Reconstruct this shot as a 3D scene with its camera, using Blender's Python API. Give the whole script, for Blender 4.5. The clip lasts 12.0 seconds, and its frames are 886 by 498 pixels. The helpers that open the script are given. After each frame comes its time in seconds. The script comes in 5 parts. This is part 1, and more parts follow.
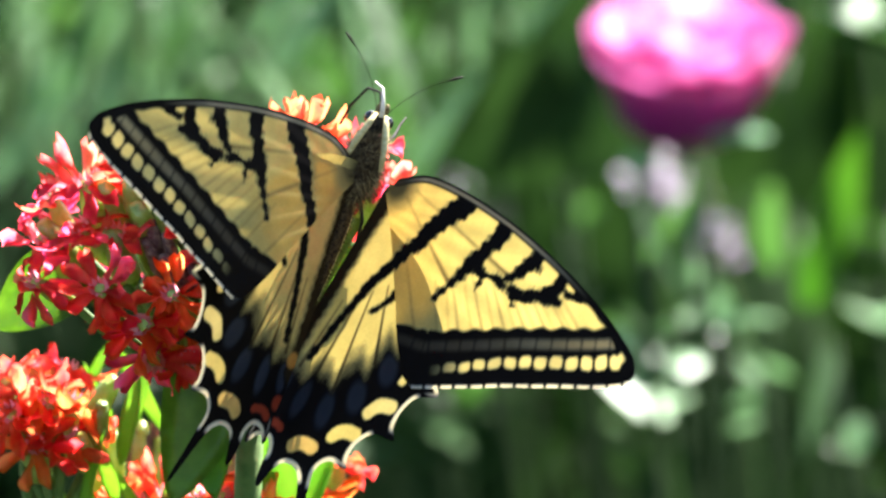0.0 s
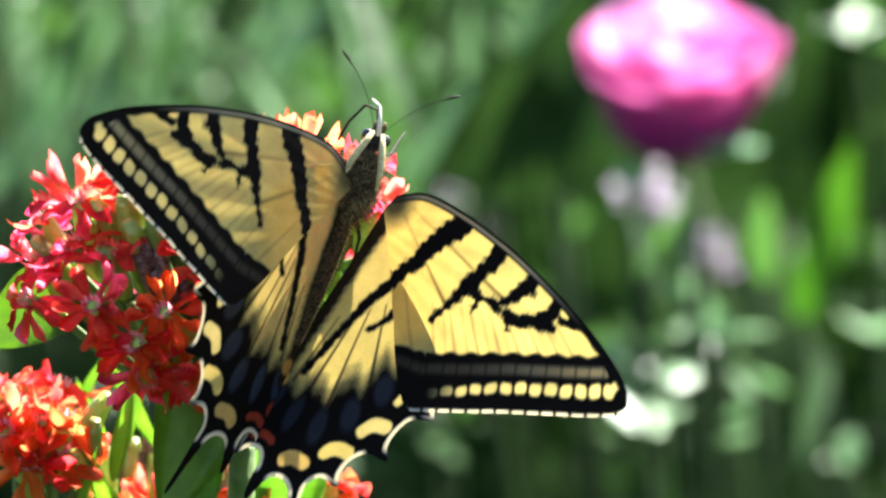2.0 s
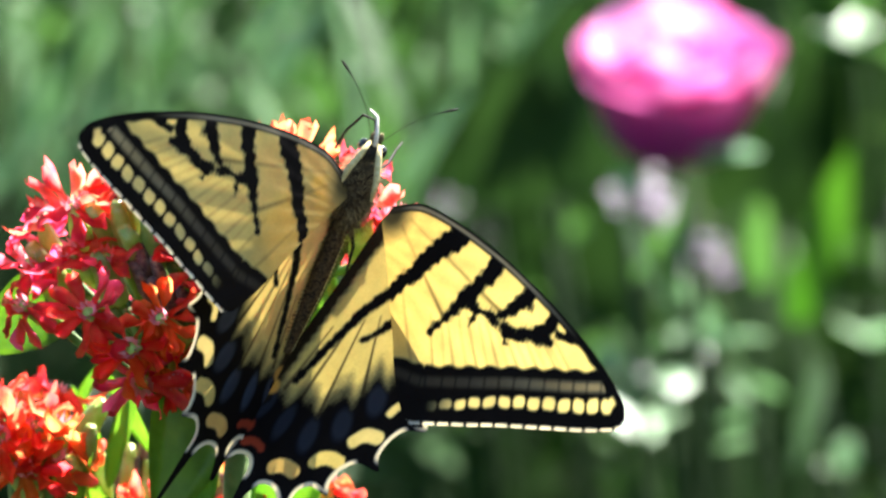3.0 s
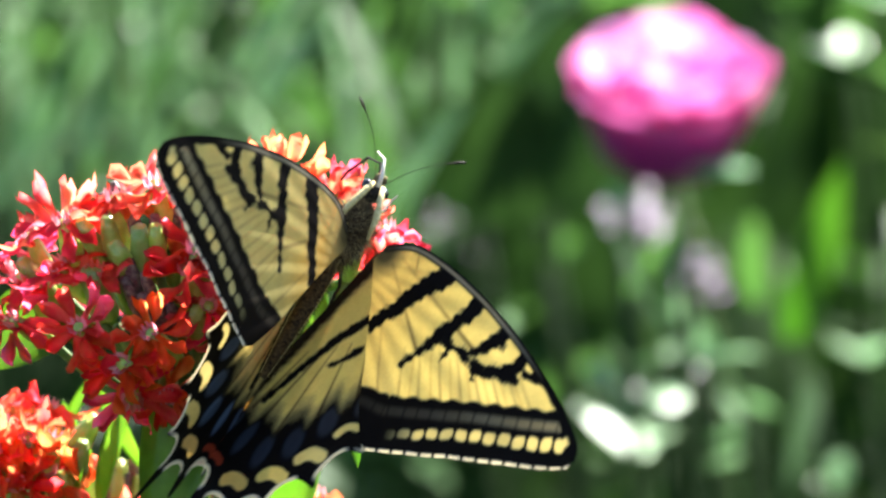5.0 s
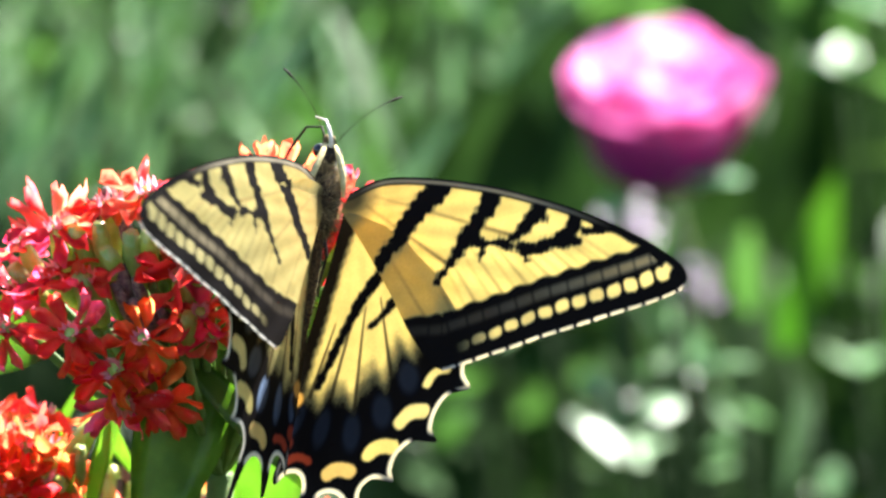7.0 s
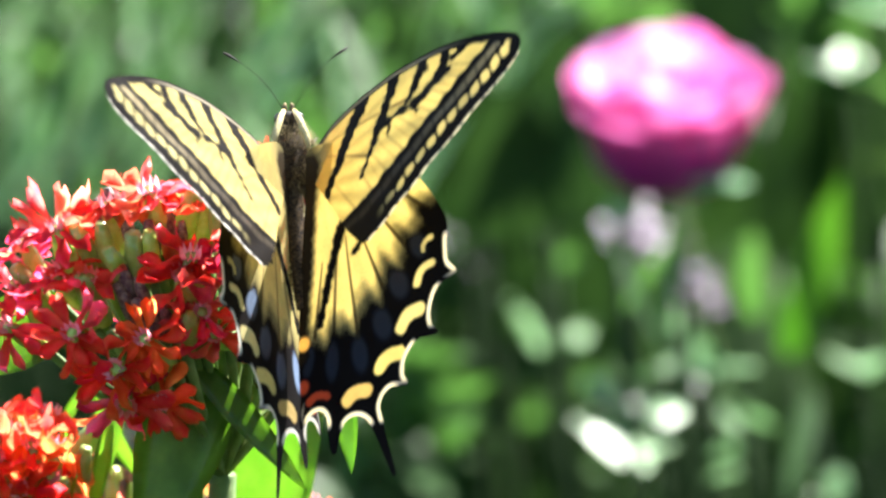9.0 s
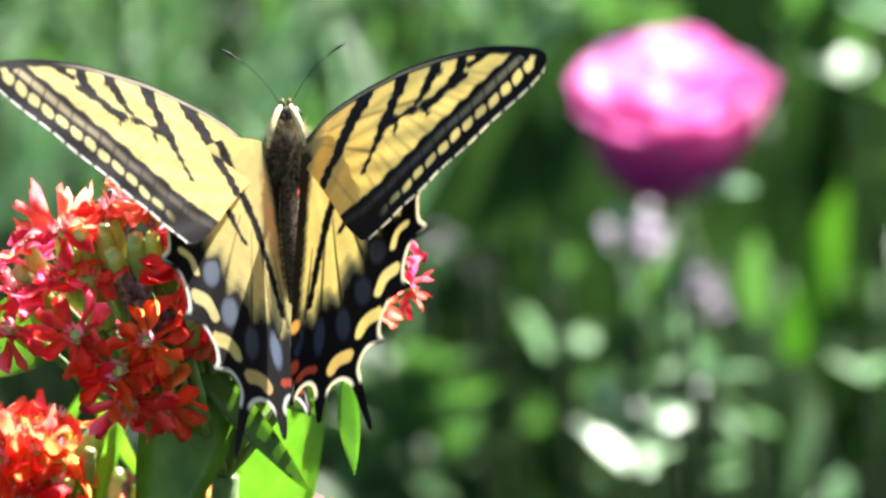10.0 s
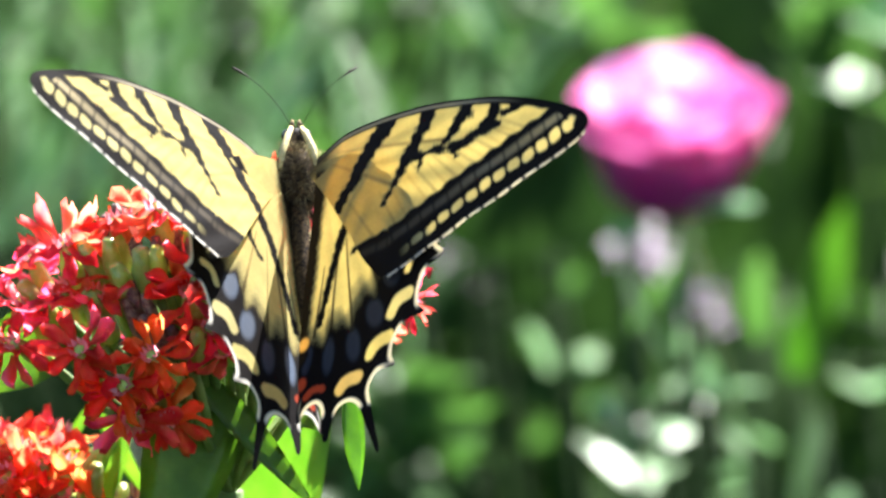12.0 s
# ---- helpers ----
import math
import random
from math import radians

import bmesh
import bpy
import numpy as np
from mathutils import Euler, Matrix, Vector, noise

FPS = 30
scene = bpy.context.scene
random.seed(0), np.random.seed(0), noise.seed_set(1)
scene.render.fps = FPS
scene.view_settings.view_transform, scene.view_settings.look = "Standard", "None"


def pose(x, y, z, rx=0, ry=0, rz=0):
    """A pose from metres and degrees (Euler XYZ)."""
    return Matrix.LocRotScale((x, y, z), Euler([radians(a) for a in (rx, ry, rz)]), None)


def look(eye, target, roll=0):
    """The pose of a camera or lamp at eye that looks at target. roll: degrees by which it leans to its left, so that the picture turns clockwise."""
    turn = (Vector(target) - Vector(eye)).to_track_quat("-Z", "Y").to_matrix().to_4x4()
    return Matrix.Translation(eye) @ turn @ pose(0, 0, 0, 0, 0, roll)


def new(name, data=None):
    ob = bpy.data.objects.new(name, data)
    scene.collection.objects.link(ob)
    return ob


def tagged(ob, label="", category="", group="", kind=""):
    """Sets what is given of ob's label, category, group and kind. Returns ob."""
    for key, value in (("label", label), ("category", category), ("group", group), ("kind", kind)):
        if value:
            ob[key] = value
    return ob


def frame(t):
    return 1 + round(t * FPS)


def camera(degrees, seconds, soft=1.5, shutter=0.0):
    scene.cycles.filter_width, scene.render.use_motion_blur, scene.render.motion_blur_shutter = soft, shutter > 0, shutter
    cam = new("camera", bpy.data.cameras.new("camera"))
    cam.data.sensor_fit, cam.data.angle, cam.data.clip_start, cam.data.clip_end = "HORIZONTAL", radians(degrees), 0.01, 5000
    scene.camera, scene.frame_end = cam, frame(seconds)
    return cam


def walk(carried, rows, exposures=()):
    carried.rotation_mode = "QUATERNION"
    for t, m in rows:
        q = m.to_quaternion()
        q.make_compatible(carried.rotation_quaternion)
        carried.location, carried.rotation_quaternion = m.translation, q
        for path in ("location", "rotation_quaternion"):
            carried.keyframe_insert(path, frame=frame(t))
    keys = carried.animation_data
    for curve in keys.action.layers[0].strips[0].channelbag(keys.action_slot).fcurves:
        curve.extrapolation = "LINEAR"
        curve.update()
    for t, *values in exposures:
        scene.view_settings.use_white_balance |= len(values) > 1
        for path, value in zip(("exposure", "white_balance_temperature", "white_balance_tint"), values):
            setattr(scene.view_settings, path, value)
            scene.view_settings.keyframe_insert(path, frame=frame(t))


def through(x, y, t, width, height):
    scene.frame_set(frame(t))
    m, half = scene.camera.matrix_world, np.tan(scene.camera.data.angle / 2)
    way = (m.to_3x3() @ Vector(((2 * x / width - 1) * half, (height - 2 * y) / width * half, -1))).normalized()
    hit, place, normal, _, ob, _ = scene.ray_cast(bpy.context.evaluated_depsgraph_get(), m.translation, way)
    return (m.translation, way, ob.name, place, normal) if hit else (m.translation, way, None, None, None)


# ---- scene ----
# ================= camera =================
PITCH = radians(15)
FOCUS = Vector((0, 0, 0.62))            # where the sight line meets the flower head
DIST = 1.3
RIGHT = Vector((1, 0, 0))
AWAY = Vector((0, math.cos(PITCH), -math.sin(PITCH)))
UP = Vector((0, math.sin(PITCH), math.cos(PITCH)))
VIEW = Matrix((RIGHT, UP, -AWAY)).transposed().to_4x4()   # axes of the sight line
VIEW.translation = FOCUS


def spot(across, up, away):
    """A place in metres: across, up and away from the flower head, along the sight line."""
    return FOCUS + RIGHT * across + UP * up + AWAY * away


cam = camera(6.11, 12.0, soft=2.6, shutter=0.5)
cam.data.dof.use_dof = True
cam.data.dof.focus_distance = DIST - 0.01
cam.data.dof.aperture_fstop = cam.data.lens / 12.5
# seconds; the eye's drift across and up; the aim's drift across and up
CAMERA_DRIFT = [
    (0.0, -0.00372, 0.00251, -0.00434, -0.00717),
    (0.5, -0.00378, 0.00319, -0.00425, -0.00611),
    (1.0, -0.00378, 0.00374, -0.00407, -0.00575),
    (1.5, -0.00372, 0.00414, -0.00354, -0.00487),
    (2.0, -0.00361, 0.00442, -0.00319, -0.00451),
    (2.5, -0.00346, 0.00458, -0.00248, -0.00381),
    (3.0, -0.00327, 0.00464, -0.00248, -0.00354),
    (3.2, -0.00318, 0.00463, -0.00230, -0.00327),
    (4.8, -0.00238, 0.00412, -0.00115, -0.00142),
    (5.0, -0.00227, 0.00401, -0.00097, -0.00115),
    (5.5, -0.00199, 0.00369, -0.00071, -0.00071),
    (6.0, -0.00171, 0.00332, -0.00044, -0.00053),
    (6.5, -0.00144, 0.00293, 0.00000, -0.00044),
    (7.0, -0.00118, 0.00250, 0.00035, -0.00027),
    (7.2, -0.00108, 0.00233, 0.00035, -0.00027),
    (8.8, -0.00047, 0.00094, 0.00009, -0.00022),
    (9.0, -0.00042, 0.00078, 0.00000, -0.00018),
    (9.5, -0.00032, 0.00039, 0.00000, 0.00000),
    (10.0, -0.00029, 0.00004, -0.00044, 0.00009),
    (10.5, -0.00031, -0.00026, -0.00009, 0.00088),
    (11.0, -0.00039, -0.00051, 0.00000, 0.00124),
    (11.5, -0.00055, -0.00069, -0.00044, 0.00204),
    (12.0, -0.00078, -0.00078, -0.00115, 0.00239),
]
walk(cam, [(t, look(spot(a, b, -DIST), spot(c, d, 0))) for t, a, b, c, d in CAMERA_DRIFT])

# ================= light =================
SUN_TO = (RIGHT * 0.37 + UP * 0.81 + AWAY * 0.46).normalized()
world = bpy.data.worlds.new("world")
scene.world = world
world.use_nodes = True
sky = world.node_tree.nodes.new("ShaderNodeTexSky")
sky.sky_type = "NISHITA"
sky.sun_disc = False
sky.sun_elevation = math.asin(SUN_TO.z)
sky.sun_rotation = math.atan2(SUN_TO.x, SUN_TO.y)
world.node_tree.links.new(sky.outputs[0], world.node_tree.nodes["Background"].inputs[0])
world.node_tree.nodes["Background"].inputs[1].default_value = 0.052
sun = new("sun", bpy.data.lights.new("sun", "SUN"))
sun.data.energy = 5.0
sun.data.angle = radians(0.5)
sun.data.color = (1.0, 0.97, 0.93)
sun.matrix_world = look(SUN_TO * 5, (0, 0, 0))
scene.view_settings.exposure = 2.66

# ================= materials =================


def material(name):
    m = bpy.data.materials.new(name)
    m.use_nodes = True
    nt = m.node_tree
    for n in list(nt.nodes):
        nt.nodes.remove(n)
    return m, nt


def node(nt, kind, **values):
    n = nt.nodes.new(kind)
    for k, v in values.items():
        n.inputs[k.replace("_", " ")].default_value = v
    return n


def noise_mix(nt, col_a, col_b, scale, lo=0.35, hi=0.65, coords="Object", detail=4.0):
    """Two colours mixed by a noise; returns the colour socket and the noise socket."""
    tc = nt.nodes.new("ShaderNodeTexCoord")
    nz = node(nt, "ShaderNodeTexNoise", Scale=scale, Detail=detail)
    nt.links.new(tc.outputs[coords], nz.inputs["Vector"])
    ramp = nt.nodes.new("ShaderNodeValToRGB")
    ramp.color_ramp.elements[0].position, ramp.color_ramp.elements[1].position = lo, hi
    ramp.color_ramp.elements[0].color, ramp.color_ramp.elements[1].color = (*col_a, 1), (*col_b, 1)
    nt.links.new(nz.outputs["Fac"], ramp.inputs[0])
    return ramp.outputs[0], nz.outputs["Fac"]


def vary(nt, colour, amount=0.25, hue=0.02, island=False):
    """Object by object (or piece by piece) shifts of hue and value."""
    if island:
        rnd = nt.nodes.new("ShaderNodeNewGeometry").outputs["Random Per Island"]
    else:
        rnd = nt.nodes.new("ShaderNodeObjectInfo").outputs["Random"]
    hsv = nt.nodes.new("ShaderNodeHueSaturation")
    for sock, lo, hi in (("Value", 1 - amount, 1 + amount), ("Hue", 0.5 - hue, 0.5 + hue)):
        mr = node(nt, "ShaderNodeMapRange", To_Min=lo, To_Max=hi)
        if sock == "Hue":
            w = nt.nodes.new("ShaderNodeMath")
            w.operation = "FRACT"
            mul = nt.nodes.new("ShaderNodeMath")
            mul.operation = "MULTIPLY"
            mul.inputs[1].default_value = 7.31
            nt.links.new(rnd, mul.inputs[0])
            nt.links.new(mul.outputs[0], w.inputs[0])
            nt.links.new(w.outputs[0], mr.inputs[0])
        else:
            nt.links.new(rnd, mr.inputs[0])
        nt.links.new(mr.outputs[0], hsv.inputs[sock])
    nt.links.new(colour, hsv.inputs["Color"])
    return hsv.outputs[0]


def leafy(nt, colour, rough=0.45, through=0.4, tint=None, spec=0.5, bump=None, bump_size=0.0004):
    """A thin living surface: gloss and diffuse on the lit side, some light coming through."""
    bsdf = node(nt, "ShaderNodeBsdfPrincipled", Roughness=rough)
    bsdf.inputs["Specular IOR Level"].default_value = spec
    nt.links.new(colour, bsdf.inputs["Base Color"])
    tr = nt.nodes.new("ShaderNodeBsdfTranslucent")
    if tint:
        mul = nt.nodes.new("ShaderNodeMixRGB")
        mul.blend_type = "MULTIPLY"
        mul.inputs[0].default_value = 1
        nt.links.new(colour, mul.inputs[1])
        mul.inputs[2].default_value = (*tint, 1)
        nt.links.new(mul.outputs[0], tr.inputs["Color"])
    else:
        nt.links.new(colour, tr.inputs["Color"])
    if bump is not None:
        b = node(nt, "ShaderNodeBump", Strength=0.5, Distance=bump_size)
        nt.links.new(bump, b.inputs["Height"])
        nt.links.new(b.outputs[0], bsdf.inputs["Normal"])
        nt.links.new(b.outputs[0], tr.inputs["Normal"])
    mix = nt.nodes.new("ShaderNodeMixShader")
    if isinstance(through, float):
        mix.inputs[0].default_value = through
    else:
        nt.links.new(through, mix.inputs[0])
    out = nt.nodes.new("ShaderNodeOutputMaterial")
    nt.links.new(bsdf.outputs[0], mix.inputs[1])
    nt.links.new(tr.outputs[0], mix.inputs[2])
    nt.links.new(mix.outputs[0], out.inputs[0])
    return bsdf


def leaf_material(name, a, b, scale=60.0, rough=0.45, through=0.4, tint=None, amount=0.25, hue=0.02, spec=0.5, island=False):
    m, nt = material(name)
    col, fac = noise_mix(nt, a, b, scale)
    leafy(nt, vary(nt, col, amount, hue, island), rough, through, tint, spec, fac)
    return m


def plain_material(name, a, b, scale=200.0, rough=0.6, spec=0.4, bump=0.0003):
    m, nt = material(name)
    col, fac = noise_mix(nt, a, b, scale)
    bsdf = node(nt, "ShaderNodeBsdfPrincipled", Roughness=rough)
    bsdf.inputs["Specular IOR Level"].default_value = spec
    nt.links.new(col, bsdf.inputs["Base Color"])
    bp = node(nt, "ShaderNodeBump", Strength=0.6, Distance=bump)
    nt.links.new(fac, bp.inputs["Height"])
    nt.links.new(bp.outputs[0], bsdf.inputs["Normal"])
    out = nt.nodes.new("ShaderNodeOutputMaterial")
    nt.links.new(bsdf.outputs[0], out.inputs[0])
    return m


def wing_material():
    m, nt = material("wing_scales")
    att = nt.nodes.new("ShaderNodeAttribute")
    att.attribute_name = "scales"
    tc = nt.nodes.new("ShaderNodeTexCoord")
    nz = node(nt, "ShaderNodeTexNoise", Scale=2600.0, Detail=2.0)
    nt.links.new(tc.outputs["Object"], nz.inputs["Vector"])
    mr = node(nt, "ShaderNodeMapRange", To_Min=0.86, To_Max=1.12)
    nt.links.new(nz.outputs["Fac"], mr.inputs[0])
    worn = node(nt, "ShaderNodeTexNoise", Scale=240.0, Detail=3.0)
    nt.links.new(tc.outputs["Object"], worn.inputs["Vector"])
    wear = node(nt, "ShaderNodeMapRange", From_Min=0.3, From_Max=0.7, To_Min=0.86, To_Max=1.08)
    nt.links.new(worn.outputs["Fac"], wear.inputs[0])
    both = nt.nodes.new("ShaderNodeMath")
    both.operation = "MULTIPLY"
    nt.links.new(mr.outputs[0], both.inputs[0])
    nt.links.new(wear.outputs[0], both.inputs[1])
    hsv = nt.nodes.new("ShaderNodeHueSaturation")
    nt.links.new(both.outputs[0], hsv.inputs["Value"])
    nt.links.new(att.outputs["Color"], hsv.inputs["Color"])
    bsdf = leafy(nt, hsv.outputs[0], 0.6, att.outputs["Alpha"], (0.86, 0.75, 0.45), 0.04, nz.outputs["Fac"], 0.00006)
    # blue scales shimmer a little, the others are dull
    sep = nt.nodes.new("ShaderNodeSeparateColor")
    nt.links.new(att.outputs["Color"], sep.inputs[0])
    sub = nt.nodes.new("ShaderNodeMath")
    sub.operation = "SUBTRACT"
    nt.links.new(sep.outputs[2], sub.inputs[0])
    nt.links.new(sep.outputs[0], sub.inputs[1])
    gloss = node(nt, "ShaderNodeMapRange", From_Min=0.002, From_Max=0.010, To_Min=0.02, To_Max=0.2)
    nt.links.new(sub.outputs[0], gloss.inputs[0])
    nt.links.new(gloss.outputs[0], bsdf.inputs["Specular IOR Level"])
    sheen = node(nt, "ShaderNodeMapRange", From_Min=0.002, From_Max=0.010, To_Min=0.0, To_Max=0.85)
    nt.links.new(sub.outputs[0], sheen.inputs[0])
    nt.links.new(sheen.outputs[0], bsdf.inputs["Sheen Weight"])
    bsdf.inputs["Sheen Tint"].default_value = (0.42, 0.62, 1.0, 1)
    bsdf.inputs["Sheen Roughness"].default_value = 0.35
    return m


WING = wing_material()
FUR_BLACK = plain_material("black_fur", (0.006, 0.005, 0.004), (0.03, 0.024, 0.018), 1500, 0.8, 0.2, 0.0002)
FUR_YELLOW = plain_material("yellow_fur", (0.44, 0.36, 0.15), (0.64, 0.56, 0.30), 1500, 0.8, 0.2, 0.0002)
FUR_DUSKY = plain_material("dusky_fur", (0.012, 0.008, 0.006), (0.09, 0.058, 0.026), 1800, 0.85, 0.1, 0.0002)
FUR_TAN = plain_material("tan_fur", (0.018, 0.012, 0.008), (0.34, 0.26, 0.13), 420, 0.85, 0.1, 0.0001)
EYE_BLACK = plain_material("eye_black", (0.004, 0.004, 0.005), (0.01, 0.01, 0.012), 3000, 0.15, 0.6, 0.00002)
CHITIN = plain_material("chitin", (0.012, 0.009, 0.008), (0.03, 0.02, 0.016), 2000, 0.7, 0.15, 0.00003)
LEG_PALE = plain_material("pale_leg", (0.55, 0.5, 0.4), (0.75, 0.7, 0.6), 2000, 0.4, 0.5, 0.00003)
PETAL_RED = leaf_material("scarlet_petal", (0.97, 0.085, 0.19), (0.98, 0.21, 0.17), 260, 0.36, 0.86, (1.0, 1.0, 1.0), 0.12, 0.03, 0.55)
PETAL_ORANGE = leaf_material("orange_scarlet_petal", (0.98, 0.15, 0.09), (0.99, 0.33, 0.12), 260, 0.36, 0.86, (1.0, 1.0, 0.9), 0.1, 0.028, 0.55)
THROAT_PINK = leaf_material("pale_throat", (0.95, 0.42, 0.50), (0.97, 0.60, 0.62), 500, 0.3, 0.5, None, 0.1, 0.01, 0.8)
CALYX = leaf_material("calyx_green", (0.340, 0.468, 0.060), (0.493, 0.578, 0.170), 500, 0.3, 0.35, None, 0.3, 0.02, 0.8)
CALYX_DRY = leaf_material("dry_calyx", (0.10, 0.035, 0.05), (0.30, 0.20, 0.15), 700, 0.6, 0.2, None, 0.35, 0.03)
STEM = leaf_material("stem_green", (0.09, 0.16, 0.03), (0.17, 0.24, 0.06), 300, 0.65, 0.05, None, 0.25, 0.02, 0.2)
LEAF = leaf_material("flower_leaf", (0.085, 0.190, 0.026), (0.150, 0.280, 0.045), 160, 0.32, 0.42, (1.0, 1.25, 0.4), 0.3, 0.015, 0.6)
# the leaf green lightened, for those leaves that the sun falls on
SUNLIT_LEAF = leaf_material("sunlit_leaf", (0.175, 0.390, 0.040), (0.250, 0.450, 0.080), 160, 0.35, 0.6, (1.0, 1.1, 0.4), 0.1, 0.01)
BG_LEAF = leaf_material("garden_leaf", (0.026, 0.068, 0.010), (0.060, 0.120, 0.022), 60, 0.6, 0.42, (0.95, 1.2, 0.5), 0.45, 0.02, 0.12, True)
BG_BLADE = leaf_material("bright_blade", (0.038, 0.110, 0.014), (0.062, 0.145, 0.020), 40, 0.5, 0.42, (1.0, 1.15, 0.4), 0.3, 0.015, 0.4, True)
SUNLIT_SEPAL = leaf_material("sunlit_sepal", (0.145, 0.306, 0.153), (0.255, 0.425, 0.238), 60, 0.45, 0.3, None, 0.3, 0.02, 0.5, True)
LAVENDER = leaf_material("lavender_petal", (0.36, 0.24, 0.40), (0.56, 0.44, 0.58), 200, 0.5, 0.3, None, 0.25, 0.02, 0.4, True)


def rose_material(name, foot, middle, rim):
    """Deep magenta for shade at a petal's foot, paler towards its rim for sunlight."""
    m, nt = material(name)
    tc = nt.nodes.new("ShaderNodeTexCoord")
    sep = nt.nodes.new("ShaderNodeSeparateXYZ")
    nt.links.new(tc.outputs["Object"], sep.inputs[0])
    nz = node(nt, "ShaderNodeTexNoise", Scale=90.0, Detail=3.0)
    nt.links.new(tc.outputs["Object"], nz.inputs["Vector"])
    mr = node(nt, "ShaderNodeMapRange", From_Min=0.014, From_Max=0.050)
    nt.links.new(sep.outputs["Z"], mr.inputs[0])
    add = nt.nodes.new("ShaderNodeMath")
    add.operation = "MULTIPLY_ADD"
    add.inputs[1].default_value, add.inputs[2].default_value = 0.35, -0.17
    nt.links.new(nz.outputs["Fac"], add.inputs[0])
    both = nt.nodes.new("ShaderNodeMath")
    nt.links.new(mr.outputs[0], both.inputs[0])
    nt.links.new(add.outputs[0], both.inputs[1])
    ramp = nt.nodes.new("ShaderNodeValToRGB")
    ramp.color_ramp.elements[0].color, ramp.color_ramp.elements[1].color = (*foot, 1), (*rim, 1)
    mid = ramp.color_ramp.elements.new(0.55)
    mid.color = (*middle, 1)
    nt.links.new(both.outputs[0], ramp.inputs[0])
    leafy(nt, vary(nt, ramp.outputs[0], 0.08, 0.008), 0.45, 0.32, (1.0, 0.8, 0.9), 0.4, nz.outputs["Fac"])
    return m


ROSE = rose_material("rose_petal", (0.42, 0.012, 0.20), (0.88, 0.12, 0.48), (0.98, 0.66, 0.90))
# darker, more purple copy: the outer petals' shade is in their colour
ROSE_SHADED = rose_material("shaded_rose_petal", (0.26, 0.012, 0.17), (0.62, 0.04, 0.32), (0.92, 0.30, 0.66))
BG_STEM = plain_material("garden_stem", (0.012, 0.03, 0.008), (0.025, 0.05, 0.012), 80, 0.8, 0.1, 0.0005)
BG_GRASS = leaf_material("grassy_leaf", (0.047, 0.114, 0.027), (0.093, 0.180, 0.057), 60, 0.5, 0.42, (1.0, 1.08, 0.65), 0.45, 0.02, 0.2, True)
# glossy, and its base green lightened so that the leaf reads as a highlight
GLINT_LEAF = leaf_material("glint_leaf", (0.136, 0.289, 0.093), (0.246, 0.399, 0.178), 60, 0.42, 0.3, None, 0.4, 0.02, 0.35, True)
# leaf green darkened to hold the shade deep in the foliage
SHADE_TONED_LEAF = leaf_material("shade_toned_leaf", (0.015, 0.036, 0.006), (0.030, 0.064, 0.012), 60, 0.65, 0.3, None, 0.4, 0.02, 0.08, True)
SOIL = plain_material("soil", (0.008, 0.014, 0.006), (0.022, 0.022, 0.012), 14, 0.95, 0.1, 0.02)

# ================= mesh helpers =================


def link_mesh(name, bm, mat, parent=None, label="", smooth=True):
    me = bpy.data.meshes.new(name)
    bm.to_mesh(me)
    bm.free()
    me.materials.append(mat)
    if smooth:
        me.polygons.foreach_set("use_smooth", [True] * len(me.polygons))
    ob = new(name, me)
    if parent is not None:
        ob.parent = parent
    return tagged(ob, label)


def part(name, bm, mat, parent, label=""):
    return link_mesh(name, bm, mat, parent, label)


def share(name, me, parent, m):
    """One more piece on a mesh that is already there."""
    ob = new(name, me)
    ob.parent = parent
    ob.matrix_basis = m
    return ob


def empty(name, m):
    ob = new(name)
    ob.empty_display_size = 0.01
    ob.matrix_basis = m
    return ob


def tube(bm, pts, radii, sides=8, cap=True):
    """A tapering tube through points."""
    rings = []
    side = Vector((0.31, 0.77, 0.55))
    for i, p in enumerate(pts):
        p = Vector(p)
        d = (Vector(pts[min(i + 1, len(pts) - 1)]) - Vector(pts[max(i - 1, 0)])).normalized()
        side = (side - d * side.dot(d)).normalized()
        other = d.cross(side)
        rings.append([bm.verts.new(p + (side * math.cos(a) + other * math.sin(a)) * radii[i])
                      for a in (2 * math.pi * k / sides for k in range(sides))])
    for a, b in zip(rings, rings[1:]):
        for k in range(sides):
            bm.faces.new((a[k], a[(k + 1) % sides], b[(k + 1) % sides], b[k]))
    if cap:
        bm.faces.new(rings[0][::-1])
        bm.faces.new(rings[-1])
    return bm


def bend(a, b, lift, n=7):
    """Points on a bowed line from a to b; lift is the bow's vector."""
    a, b, lift = Vector(a), Vector(b), Vector(lift)
    return [a.lerp(b, u) + lift * (4 * u * (1 - u)) for u in (k / (n - 1) for k in range(n))]


def blob(bm, centre, size, turn=None, u=14, v=9, rough=0.0, seed=0):
    m = Matrix.Translation(centre) @ (turn or Matrix()).to_4x4() @ Matrix.Diagonal((*size, 1))
    made = bmesh.ops.create_uvsphere(bm, u_segments=u, v_segments=v, radius=1, matrix=m)
    if rough:
        for w in made["verts"]:
            w.co += (w.co - Vector(centre)) * rough * noise.noise(w.co * 900 + Vector((seed, 0, 0)))
    return bm


